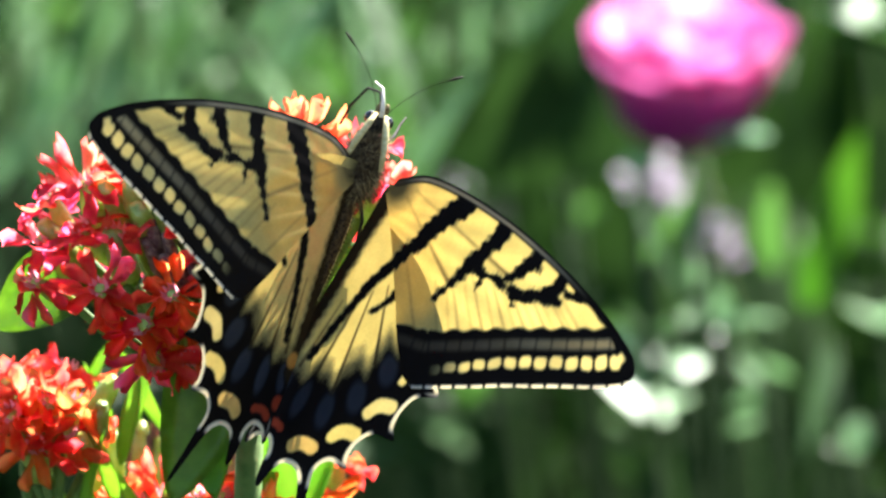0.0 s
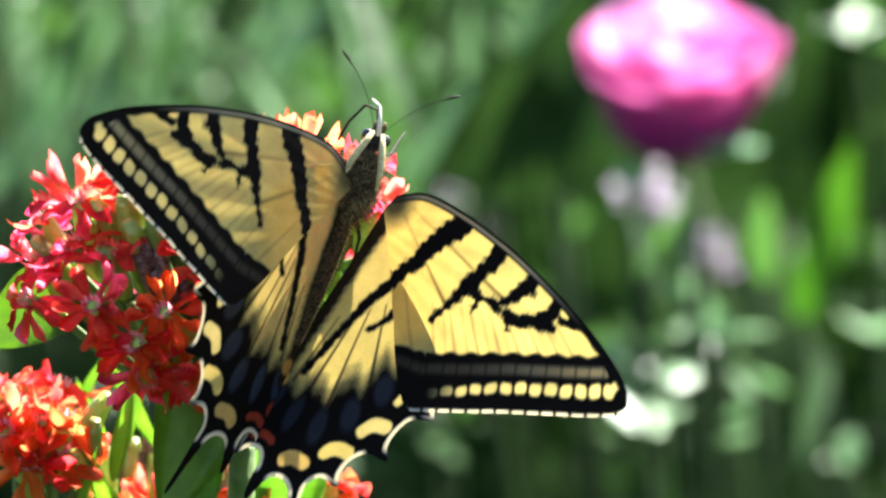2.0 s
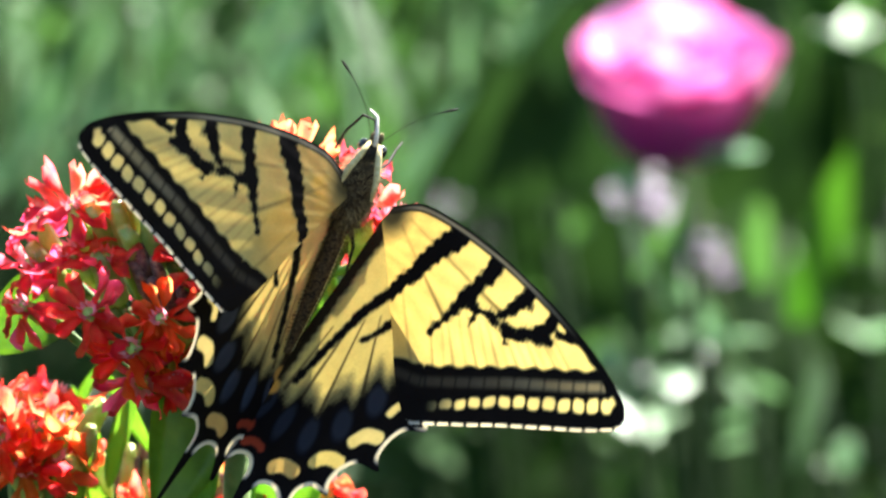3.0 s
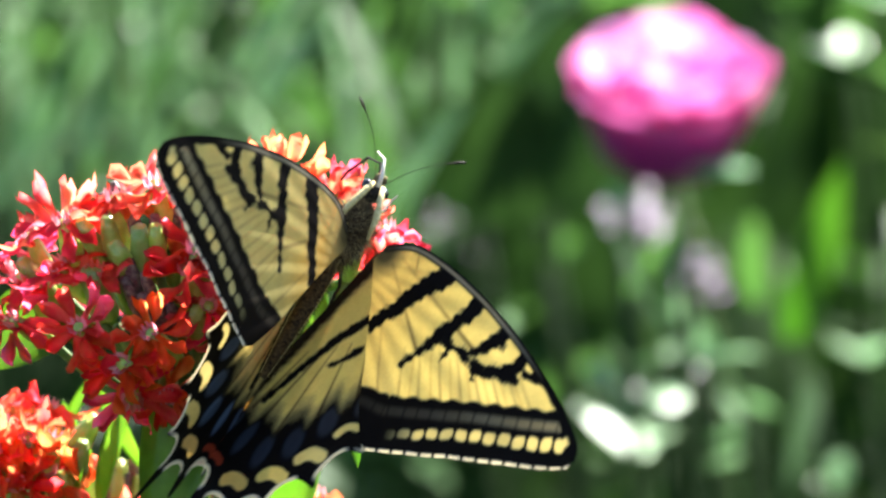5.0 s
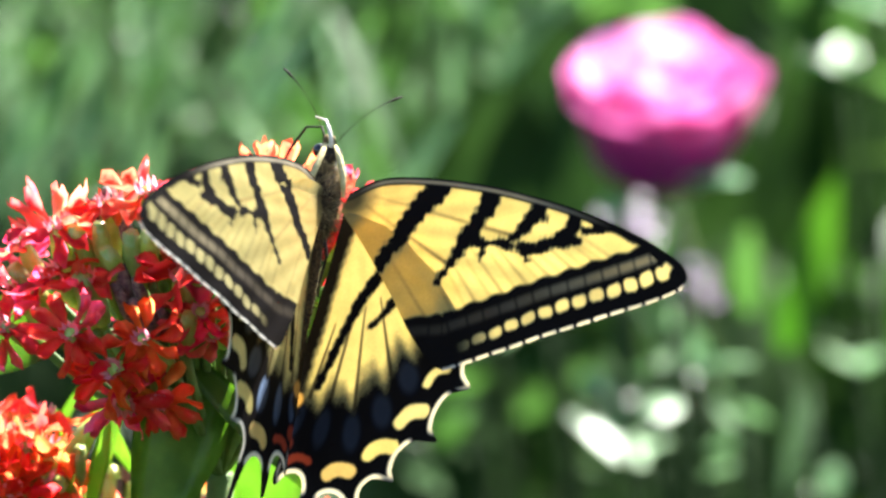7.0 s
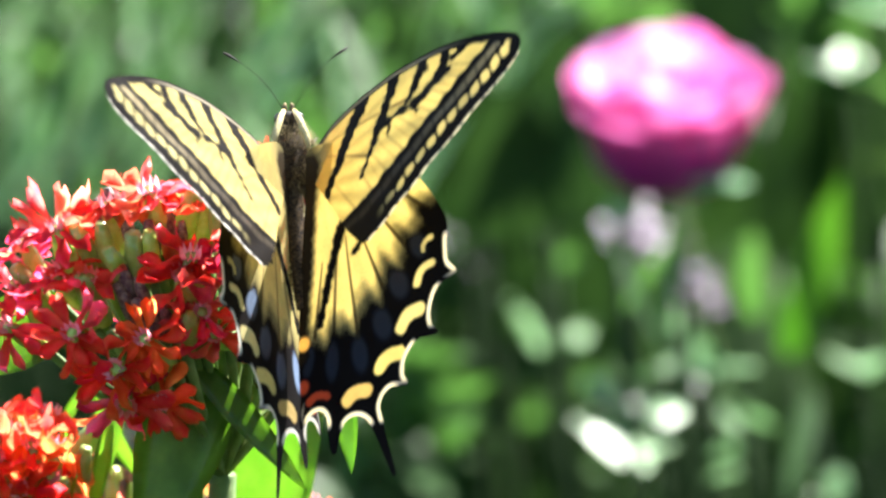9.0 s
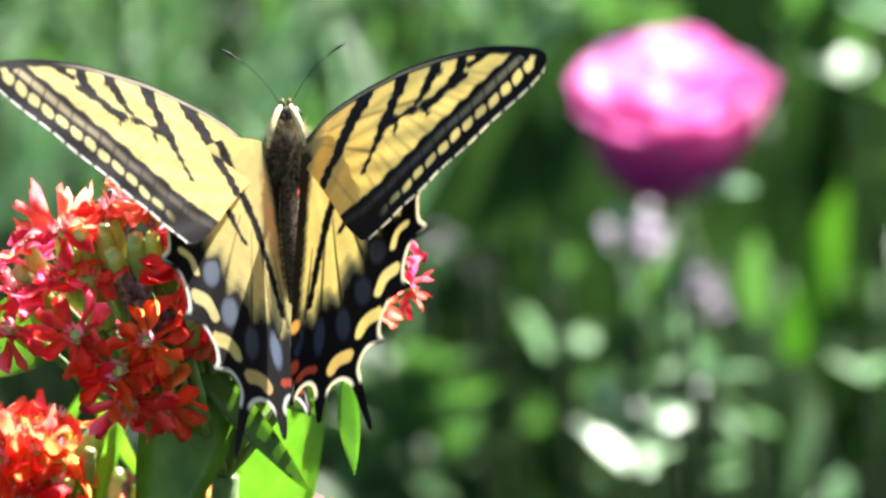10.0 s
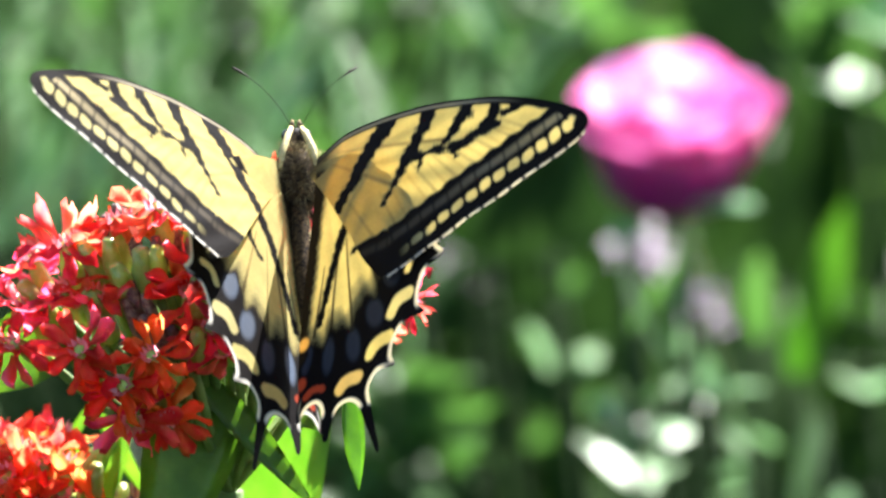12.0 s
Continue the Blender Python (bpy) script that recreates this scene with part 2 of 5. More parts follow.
def blade(bm, length, width, m, fold=0.25, droop=0.3, rows=8, tip=1.0, wave=0.0, seed=0.0):
    """A leaf blade along +y from the origin, with a folded midrib and a drooping tip."""
    grid = []
    for i in range(rows + 1):
        u = i / rows
        w = width * 0.5 * (math.sin(math.pi * min(1, u ** 0.75 * 0.97 + 0.03)) ** tip + 0.02)
        z = -droop * length * u * u
        line = []
        for s in (-1, -0.5, 0, 0.5, 1):
            x = s * w
            line.append(bm.verts.new(m @ Vector((x, u * length, z + abs(x) * fold + wave * width * math.sin(u * 9 + s * 2 + seed)))))
        grid.append(line)
    for a, b in zip(grid, grid[1:]):
        for k in range(4):
            bm.faces.new((a[k], a[k + 1], b[k + 1], b[k]))
    return bm


def aim(origin, direction, roll=0.0, axis="Y"):
    """A pose at origin whose axis points along direction."""
    q = Vector(direction).normalized().to_track_quat(axis, "Z" if axis != "Z" else "Y")
    return Matrix.Translation(origin) @ q.to_matrix().to_4x4() @ Matrix.Rotation(roll, 4, axis)


# ================= ground =================
bm = bmesh.new()
bmesh.ops.create_grid(bm, x_segments=80, y_segments=80, size=1.0)
for v in bm.verts:
    far = v.co.length
    v.co = v.co * (3 + 400 * far ** 4)
    v.co.z = 0.03 * noise.noise(v.co * 1.7) if v.co.length < 8 else 0
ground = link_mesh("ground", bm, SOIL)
tagged(ground, "dark garden soil with low green growth", "ground", kind="structure")

# ================= the scarlet campion plants =================


def petal_mesh(name, curl, spread, seed, mat):
    """One petal, two rounded lobes on a narrow claw, along +y, a third of a millimetre thick."""
    rnd = random.Random(seed)
    bm = bmesh.new()
    for s in (-1, 1):
        grid = []
        for i in range(8):
            u = i / 7
            wid = (0.0006 + 0.00145 * u ** 1.1) * (1 if u < 0.78 else math.sqrt(max(0.05, 1 - ((u - 0.78) / 0.23) ** 2)))
            cx = s * (0.0005 + spread * u ** 1.5)
            line = []
            for k in range(4):
                v = -1 + 2 * k / 3
                x = cx + v * wid
                y = 0.0012 + 0.0076 * u
                z = curl * u * u * 0.006 + 0.0016 * u * v * v + 0.0009 * math.sin(u * 5 + s + seed) * v + 0.0006 * math.sin(u * 8 + seed * 2 + s)
                line.append(bm.verts.new((x, y, z + 0.0002 * rnd.random())))
            grid.append(line)
        for a, b in zip(grid, grid[1:]):
            for k in range(3):
                bm.faces.new((a[k], a[k + 1], b[k + 1], b[k]))
    bmesh.ops.solidify(bm, geom=bm.faces[:], thickness=0.00025)
    me = bpy.data.meshes.new(name)
    bm.to_mesh(me)
    bm.free()
    me.materials.append(mat)
    me.polygons.foreach_set("use_smooth", [True] * len(me.polygons))
    return me


FORMS = ((0.3, 0.0021), (-0.35, 0.0024), (0.9, 0.0019), (-0.9, 0.0022), (0.0, 0.0026))
RED_PETALS = [petal_mesh("petal", c, s, i, PETAL_RED) for i, (c, s) in enumerate(FORMS)]
ORANGE_PETALS = [petal_mesh("petal", c, s, i, PETAL_ORANGE) for i, (c, s) in enumerate(FORMS)]


def calyx_mesh(name, length, fat, mat):
    """A ribbed, club-shaped calyx below the origin, with five teeth."""
    bm = bmesh.new()
    rings = []
    sides = 20
    for i in range(9):
        u = i / 8
        r = 0.0009 + fat * math.sin(math.pi * min(1, 0.15 + 0.72 * (1 - u))) ** 1.4
        z = -length * u
        rings.append([bm.verts.new(((r + (0.00018 if k % 2 else 0)) * math.cos(k * math.tau / sides),
                                    (r + (0.00018 if k % 2 else 0)) * math.sin(k * math.tau / sides),
                                    z + (0.0013 if i == 0 and k % 4 == 0 else 0))) for k in range(sides)])
    for a, b in zip(rings, rings[1:]):
        for k in range(sides):
            bm.faces.new((a[k], b[k], b[(k + 1) % sides], a[(k + 1) % sides]))
    bm.faces.new(rings[-1][::-1])
    bm.faces.new(rings[0])
    me = bpy.data.meshes.new(name)
    bm.to_mesh(me)
    bm.free()
    me.materials.append(mat)
    me.polygons.foreach_set("use_smooth", [True] * len(me.polygons))
    return me


CALYX_SLIM = calyx_mesh("floret", 0.012, 0.0012, CALYX)
BUD_GREEN = calyx_mesh("seed_pod", 0.0078, 0.0008, CALYX)
BUD_DRY = calyx_mesh("dry_calyx", 0.009, 0.0011, CALYX_DRY)
# the small toothed crown round a floret's throat
bm = bmesh.new()
inner, outer_ring = [], []
for k in range(20):
    a = k * math.tau / 20
    inner.append(bm.verts.new((0.0008 * math.cos(a), 0.0008 * math.sin(a), 0.0002)))
    outer_ring.append(bm.verts.new((0.0021 * math.cos(a), 0.0021 * math.sin(a), 0.0030 if k % 2 else 0.0009)))
for k in range(20):
    bm.faces.new((inner[k], inner[(k + 1) % 20], outer_ring[(k + 1) % 20], outer_ring[k]))
bmesh.ops.solidify(bm, geom=bm.faces[:], thickness=0.0002)
THROAT = bpy.data.meshes.new("throat")
bm.to_mesh(THROAT)
bm.free()
THROAT.materials.append(THROAT_PINK)


def floret(plant, place, facing, size, rnd, node_at, petals):
    """A five-petalled floret on its calyx and stalk."""
    m = aim(place, facing, rnd.uniform(0, 6.28), "Z") @ Matrix.Scale(size, 4)
    ob = share("floret", CALYX_SLIM, plant, m)
    share("throat", THROAT, ob, Matrix())
    mood = rnd.random()
    for k in range(5):
        me = petals[rnd.choice((0, 1, 4)) if mood < 0.6 else rnd.choice((1, 3, 2))]
        tilt = Matrix.Rotation(radians(rnd.uniform(-28, 22)), 4, "X")
        share("petal", me, ob, Matrix.Rotation(k * math.tau / 5 + rnd.uniform(-0.15, 0.15), 4, "Z") @ tilt
              @ Matrix.Rotation(rnd.uniform(-0.4, 0.4), 4, "Y"))
    stalk(plant, m @ Vector((0, 0, -0.012)), node_at, rnd)
    return ob


def stalk(plant, top, node_at, rnd):
    bm = bmesh.new()
    tube(bm, bend(node_at, top, (rnd.uniform(-1, 1) * 0.002, rnd.uniform(-1, 1) * 0.002, -0.001)), [0.0008] * 7, 6)
    part("stalk", bm, STEM, plant)


def pod(plant, me, name, place, facing, size, rnd, node_at):
    m = aim(place, facing, rnd.uniform(0, 6.28), "Z") @ Matrix.Scale(size, 4)
    share(name, me, plant, m)
    stalk(plant, m @ Vector((0, 0, -0.0095)), node_at, rnd)


def plant_leaf(plant, base, tip, width, seed, fold=0.2, bow=0.15, face=None, mat=None):
    base, tip = Vector(base), Vector(tip)
    bm = bmesh.new()
    length = (tip - base).length
    blade(bm, length, width, Matrix(), fold, bow, 12, 0.8, 0.02, seed)
    bmesh.ops.solidify(bm, geom=bm.faces[:], thickness=0.0002)
    along = (tip - base).normalized()
    side = along.cross(face or Vector((math.sin(seed), math.cos(seed * 1.7), 1.2))).normalized()
    ob = part("leaf", bm, mat or LEAF, plant)
    ob.matrix_basis = Matrix.Translation(base) @ Matrix((side, along, side.cross(along))).transposed().to_4x4()
    return ob


def in_view(x, y, z):
    """Millimetres across, up and towards the eye from the flower head, to metres."""
    return spot(x * 0.001, y * 0.001, -z * 0.001)


def plant_stem(plant, node_at, foot, lean):
    bm = bmesh.new()
    pts = bend(foot, node_at, lean, 14)
    tube(bm, pts, [0.0034 - 0.0012 * k / 13 for k in range(14)], 10)
    for p in pts[2:-1:3]:
        blob(bm, p, (0.0036, 0.0036, 0.003))
    return part("stem", bm, STEM, plant)


def campion(name_label, node_mm, centre_mm, radii_mm, spots, seed, pods=(), dry=(), behind=0, petals=RED_PETALS):
    """A plant with a domed head; spots are places on the dome's near face, across and up in millimetres."""
    rnd = random.Random(seed)
    node_at = in_view(*node_mm)
    foot = Vector((node_at.x + 0.02, node_at.y + 0.02, 0.0))
    plant = empty("campion", Matrix.Translation(foot))
    inv = Matrix.Translation(-foot)
    tagged(plant, name_label, "flower", "scarlet campions in the bed")
    cx, cy, cz = centre_mm
    node_l = inv @ node_at

    def on_dome(x, y, lift, back=False):
        u, v = (x - cx) / radii_mm[0], (y - cy) / radii_mm[1]
        r = u * u + v * v
        w = math.sqrt(max(0.0, 1 - r)) * (-1 if back else 1)
        nrm = Vector((u / radii_mm[0], v / radii_mm[1], w / radii_mm[2])).normalized()
        p = in_view(x + nrm.x * lift, y + nrm.y * lift, cz + w * radii_mm[2] + nrm.z * lift)
        d = (RIGHT * nrm.x + UP * nrm.y - AWAY * nrm.z).normalized()
        return inv @ p, d

    tone = random.Random(seed + 70)
    large = radii_mm[0] > 30
    for x, y in spots:
        y -= 4.5 if y > cy + 0.55 * radii_mm[1] else 1.5
        p, d = on_dome(x, y, rnd.uniform(-1.5, 1.5))
        low = min(1.0, max(0.0, 0.5 - (y - cy) / radii_mm[1]))
        if radii_mm[0] > 30:      # the lower florets of the large head stand forward
            p = p - AWAY * 0.012 * min(1.0, max(0.0, (low - 0.35) / 0.4)) * min(1.0, max(0.0, (-37 - x) / 8))
        d = (d * (0.4 + 0.6 * low) + Vector((0, 0, 1.0 - 0.6 * low)) + Vector((rnd.uniform(-1, 1), rnd.uniform(-1, 1), rnd.uniform(-0.5, 0.5))) * 0.3).normalized()
        floret(plant, p, d, rnd.uniform(0.68, 0.88), rnd, node_l, ORANGE_PETALS if tone.random() < (0.6 if large and (y > 6 or (x > -56 and -15 < y < -6)) else 0.15) else petals)
    for _ in range(behind):
        a, r = rnd.uniform(0, math.tau), rnd.uniform(0.2, 0.95)
        p, d = on_dome(cx + radii_mm[0] * r * math.cos(a), cy + abs(radii_mm[1] * r * math.sin(a)), 0, True)
        floret(plant, p, (d + Vector((0, 0, 0.5))).normalized(), rnd.uniform(0.68, 0.85), rnd, node_l, petals)
    for x, y in pods:
        p, d = on_dome(x, y - 0.5, 0.5)
        pod(plant, BUD_GREEN, "seed_pod", p, d * 0.6 + Vector((rnd.uniform(-.4, .4), 0, 0.9)), rnd.uniform(0.85, 1.15), rnd, node_l)
    for x, y in dry:
        for _ in range(4):
            p, d = on_dome(x + rnd.uniform(-4, 4), y + rnd.uniform(-3, 3), -1.5)
            pod(plant, BUD_DRY, "dry_calyx", p, d * 0.5 + Vector((rnd.uniform(-.6, .6), 0, 1)), rnd.uniform(0.45, 0.75), rnd, node_l)
    plant_stem(plant, node_l, (0, 0, 0), (-0.012, 0, 0))
    for k in range(6):
        h = 0.12 + 0.075 * k
        base = Vector((-0.02 * h / 0.6 * 1.6, -0.02 * h / 0.6, h))
        for s in (0, math.pi):
            a = k * 1.3 + s + seed
            plant_leaf(plant, base, base + Vector((math.cos(a), math.sin(a), 0.35)) * 0.062, 0.02, a)
    return plant, inv


MAIN_SPOTS = [(-52.6, 11.2), (-59.6, 6.3), (-65.4, 1.9), (-61.4, -2.6), (-67.6, -4.3), (-67.6, -11.0), (-56.1, -3.5), (-57.0, -11.9),
    (-50.4, -17.6), (-46.2, -13.2), (-40.6, -3.5), (-43.7, -22.0), (-37.7, 12.9), (-31.8, 14.7), (-26.0, 14.7), (-19.8, 10.3),
    (-18.4, 11.4), (-31.3, 5.8), (-39.3, -0.4), (-30.4, 0.1), (-37.5, -8.8), (-35.3, -12.3), (-9.4, 3.4), (-23.4, 7.6), (-45.5, 12.0),
    (-15.0, 4.0), (-49.0, -22.0)]
MAIN_PODS = [(-57.0, 2.7), (-53.2, 3.2), (-48.1, 1.4), (-45.7, 1.9), (-38.9, 8.9), (-35.3, 7.2), (-66.3, -3.5), (-51.7, -0.8),
    (-39.3, -10.5), (-56.1, -5.2)]
MAIN_DRY = [(-47.3, -5.2), (-43.7, 6.7), (-52.1, 7.2), (-44.6, -8.8)]
SIDE_SPOTS = [(-67.2, -25.1), (-63.9, -30.0), (-59.8, -27.5), (-68.7, -31.8), (-61.0, -34.4), (-65.4, -35.8)]
SIDE_PODS = [(-67.6, -37.1), (-58.8, -36.2), (-56.1, -31.8), (-64.1, -38.0), (-54.8, -28.2)]
LOW_SPOTS = [(-54.7, -41.9), (-42.5, -43.5), (-51.7, -42.8), (-38.3, -41.5), (-31.8, -41.9), (-24.1, -43.7), (-47.3, -44.2), (-21.2, -37.1)]
LOW_PODS = [(-44.0, -39.5), (-51.5, -35.5), (-30.0, -41.0), (-46.0, -34.5), (-60.0, -40.0), (-54.0, -44.0), (-38.9, -36.2), (-56.1, -37.1), (-48.1, -38.0), (-34.0, -38.9)]
LOW_DRY = [(-53.5, -36.2), (-40.2, -38.9)]

main_plant, main_inv = campion("scarlet campion with a domed head of notched red florets", (-35, -36, -20), (-36.6, -8.8, -24), (35, 26, 32),
                               MAIN_SPOTS, 3, MAIN_PODS, MAIN_DRY, 7)
side_plant, side_inv = campion("smaller scarlet campion head of orange-red florets", (-67, -56, -28), (-67, -34.5, -30), (12.4, 11.4, 12), [(x * 1.023, y * 1.023) for x, y in SIDE_SPOTS], 5, [(x * 1.023, y * 1.023) for x, y in SIDE_PODS], (), 4, ORANGE_PETALS)
low_plant, low_inv = campion("low scarlet campion head with few open florets", (-40, -69, -58), (-42, -51, -58), (25, 11, 16), [(x * 1.045, y * 1.045) for x, y in LOW_SPOTS], 8, [(x * 1.045, y * 1.045) for x, y in LOW_PODS], LOW_DRY, 3, ORANGE_PETALS)

# one floret leans out to the side
floret(main_plant, main_inv @ in_view(-5.6, -6.2, -14), RIGHT * 0.8 - UP * 0.45 - AWAY * 0.1, 0.45, random.Random(12), main_inv @ in_view(-24, -8, -22), RED_PETALS)
# leaves below the main head: base and tip in millimetres across, up and towards the eye, then width, each after its seed
for i, bx, by, bz, tx, ty, tz, w in (
        (0, -40, -17, -4, -21, -37.5, -2, 4.8), (1, -38, -17, -8, -46, -47, 0, 15), (2, -31.5, -54, 2, -23, -4, 6, 20),
        (3, -15.6, -20, 10, -14.2, -35, 12, 3.4), (4, -52, -22, -6, -55, -36, 0, 5), (5, -57, -24, -8, -50, -38, -2, 4.5),
        (6, -44, -30, -10, -40, -46, -4, 9), (7, -60, -8, -12, -76, -20, -14, 12), (8, -30, -20, -12, -20, -26, -8, 4),
        (9, -62, -30, 4, -57, -20, 6, 3.5), (10, -57, -48, 10, -60, -38, 14, 4), (12, -36, -52, 4, -33, -40, 8, 5),
        (13, -52, -52, 14, -57, -43, 18, 4), (15, -70, -50, 16, -67, -39, 20, 4), (16, -50, -56, 4, -48, -42, 8, 6),
        (18, -60, -58, 8, -62, -45, 10, 5), (21, -62, -44, 0, -60, -31, 4, 4), (22, -58, -36, 2, -63, -26, 4, 4),
        (24, -65, -58, 6, -66, -47, 8, 5), (25, -56, -42, 18, -53, -25, 22, 4), (27, -62, -50, 26, -59, -36, 30, 4)):
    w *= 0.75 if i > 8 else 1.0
    if i in (2, 4, 5) or i > 8:       # the leaves with sunlight in their colour stand behind the head, in the sun
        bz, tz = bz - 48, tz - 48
    plant_leaf(main_plant, main_inv @ in_view(bx, by, bz), main_inv @ in_view(tx, ty, tz), w * 0.001, i * 0.9, 0.15, 0.08, -AWAY - RIGHT * (0.8 + 0.5 * math.sin(i * 1.7)) if i in (2, 4, 5) or i > 8 else -AWAY + UP * 0.5 + RIGHT * 0.6 * math.sin(i * 2.1), SUNLIT_LEAF if i in (2, 4, 5) or i > 8 else None)

# ================= the butterfly =================


def curve_points(pts, steps=8, closed=True):
    """A smooth line through control points."""
    n = len(pts)
    out = []
    for i in range(n if closed else n - 1):
        p = [np.array(pts[(i + k) % n] if closed else pts[min(max(i + k, 0), n - 1)], float) for k in (-1, 0, 1, 2)]
        for s in range(steps):
            t = s / steps
            out.append(0.5 * (2 * p[1] + (p[2] - p[0]) * t + (2 * p[0] - 5 * p[1] + 4 * p[2] - p[3]) * t * t
                              + (3 * p[1] - p[0] - 3 * p[2] + p[3]) * t ** 3))
    if not closed:
        out.append(np.array(pts[-1], float))
    return np.array(out)


def away_from(xy, line):
    """Distance from points to a line, and how far along it the nearest place lies (0 to 1 by length)."""
    line = np.asarray(line, float)
    best, along = np.full(len(xy), 1e9), np.zeros(len(xy))
    run, total = 0.0, np.linalg.norm(np.diff(line, axis=0), axis=1).sum()
    for a, b in zip(line, line[1:]):
        d = b - a
        ln = np.linalg.norm(d) + 1e-9
        t = np.clip(((xy - a) @ d) / ln ** 2, 0, 1)
        dist = np.linalg.norm(xy - a - t[:, None] * d, axis=1)
        near = dist < best
        best, along = np.where(near, dist, best), np.where(near, (run + t * ln) / total, along)
        run += ln
    return best, along


def edge(d, limit, soft=0.22):
    """1 inside, 0 outside, with a soft edge."""
    return np.clip((limit - d) / soft + 0.5, 0, 1)


def stripe(xy, line, w0, w1, soft=0.5, rag=0.13):
    d, u = away_from(xy, curve_points(line, 6, False))
    x, y = xy[:, 0], xy[:, 1]
    d = d + rag * (np.sin(x * 0.7 + y * 0.9 + 1.5 * np.sin(y * 0.5)) + 0.7 * np.sin(y * 3.1 - x * 1.9 + 2 * np.sin(x * 0.9)) + 0.5 * np.sin(x * 5.7 + y * 4.3))
    return edge(d, 1.12 * (w0 + (w1 - w0) * u), soft)


YELLOW, CREAM, BLACK = np.array((0.66, 0.55, 0.215)), np.array((0.66, 0.57, 0.27)), np.array((0.006, 0.005, 0.005))
GREY, BLUE, ORANGE = np.array((0.20, 0.165, 0.115)), np.array((0.008, 0.011, 0.020)), np.array((0.58, 0.32, 0.085))
RED, WHITE = np.array((0.26, 0.04, 0.02)), np.array((0.8, 0.76, 0.68))


def lay(col, mask, tone):
    return col + (np.asarray(tone) - col) * mask[:, None]


FORE_COSTA = [(-1, 0.5), (2, 6), (9, 11.7), (17.3, 17), (24, 20.6), (31, 23.9), (39, 27), (45.4, 28.9), (51.6, 30), (54.3, 29.2)]
FORE_OUTER = [(54.9, 27.2), (52, 21.5), (48, 15), (43.7, 8), (39.3, 0.4), (36.3, -4.6), (34.5, -7.6)]
FORE_INNER = [(32, -8.4), (26, -7.6), (18, -5.6), (8, -3.6), (0, -2.5)]


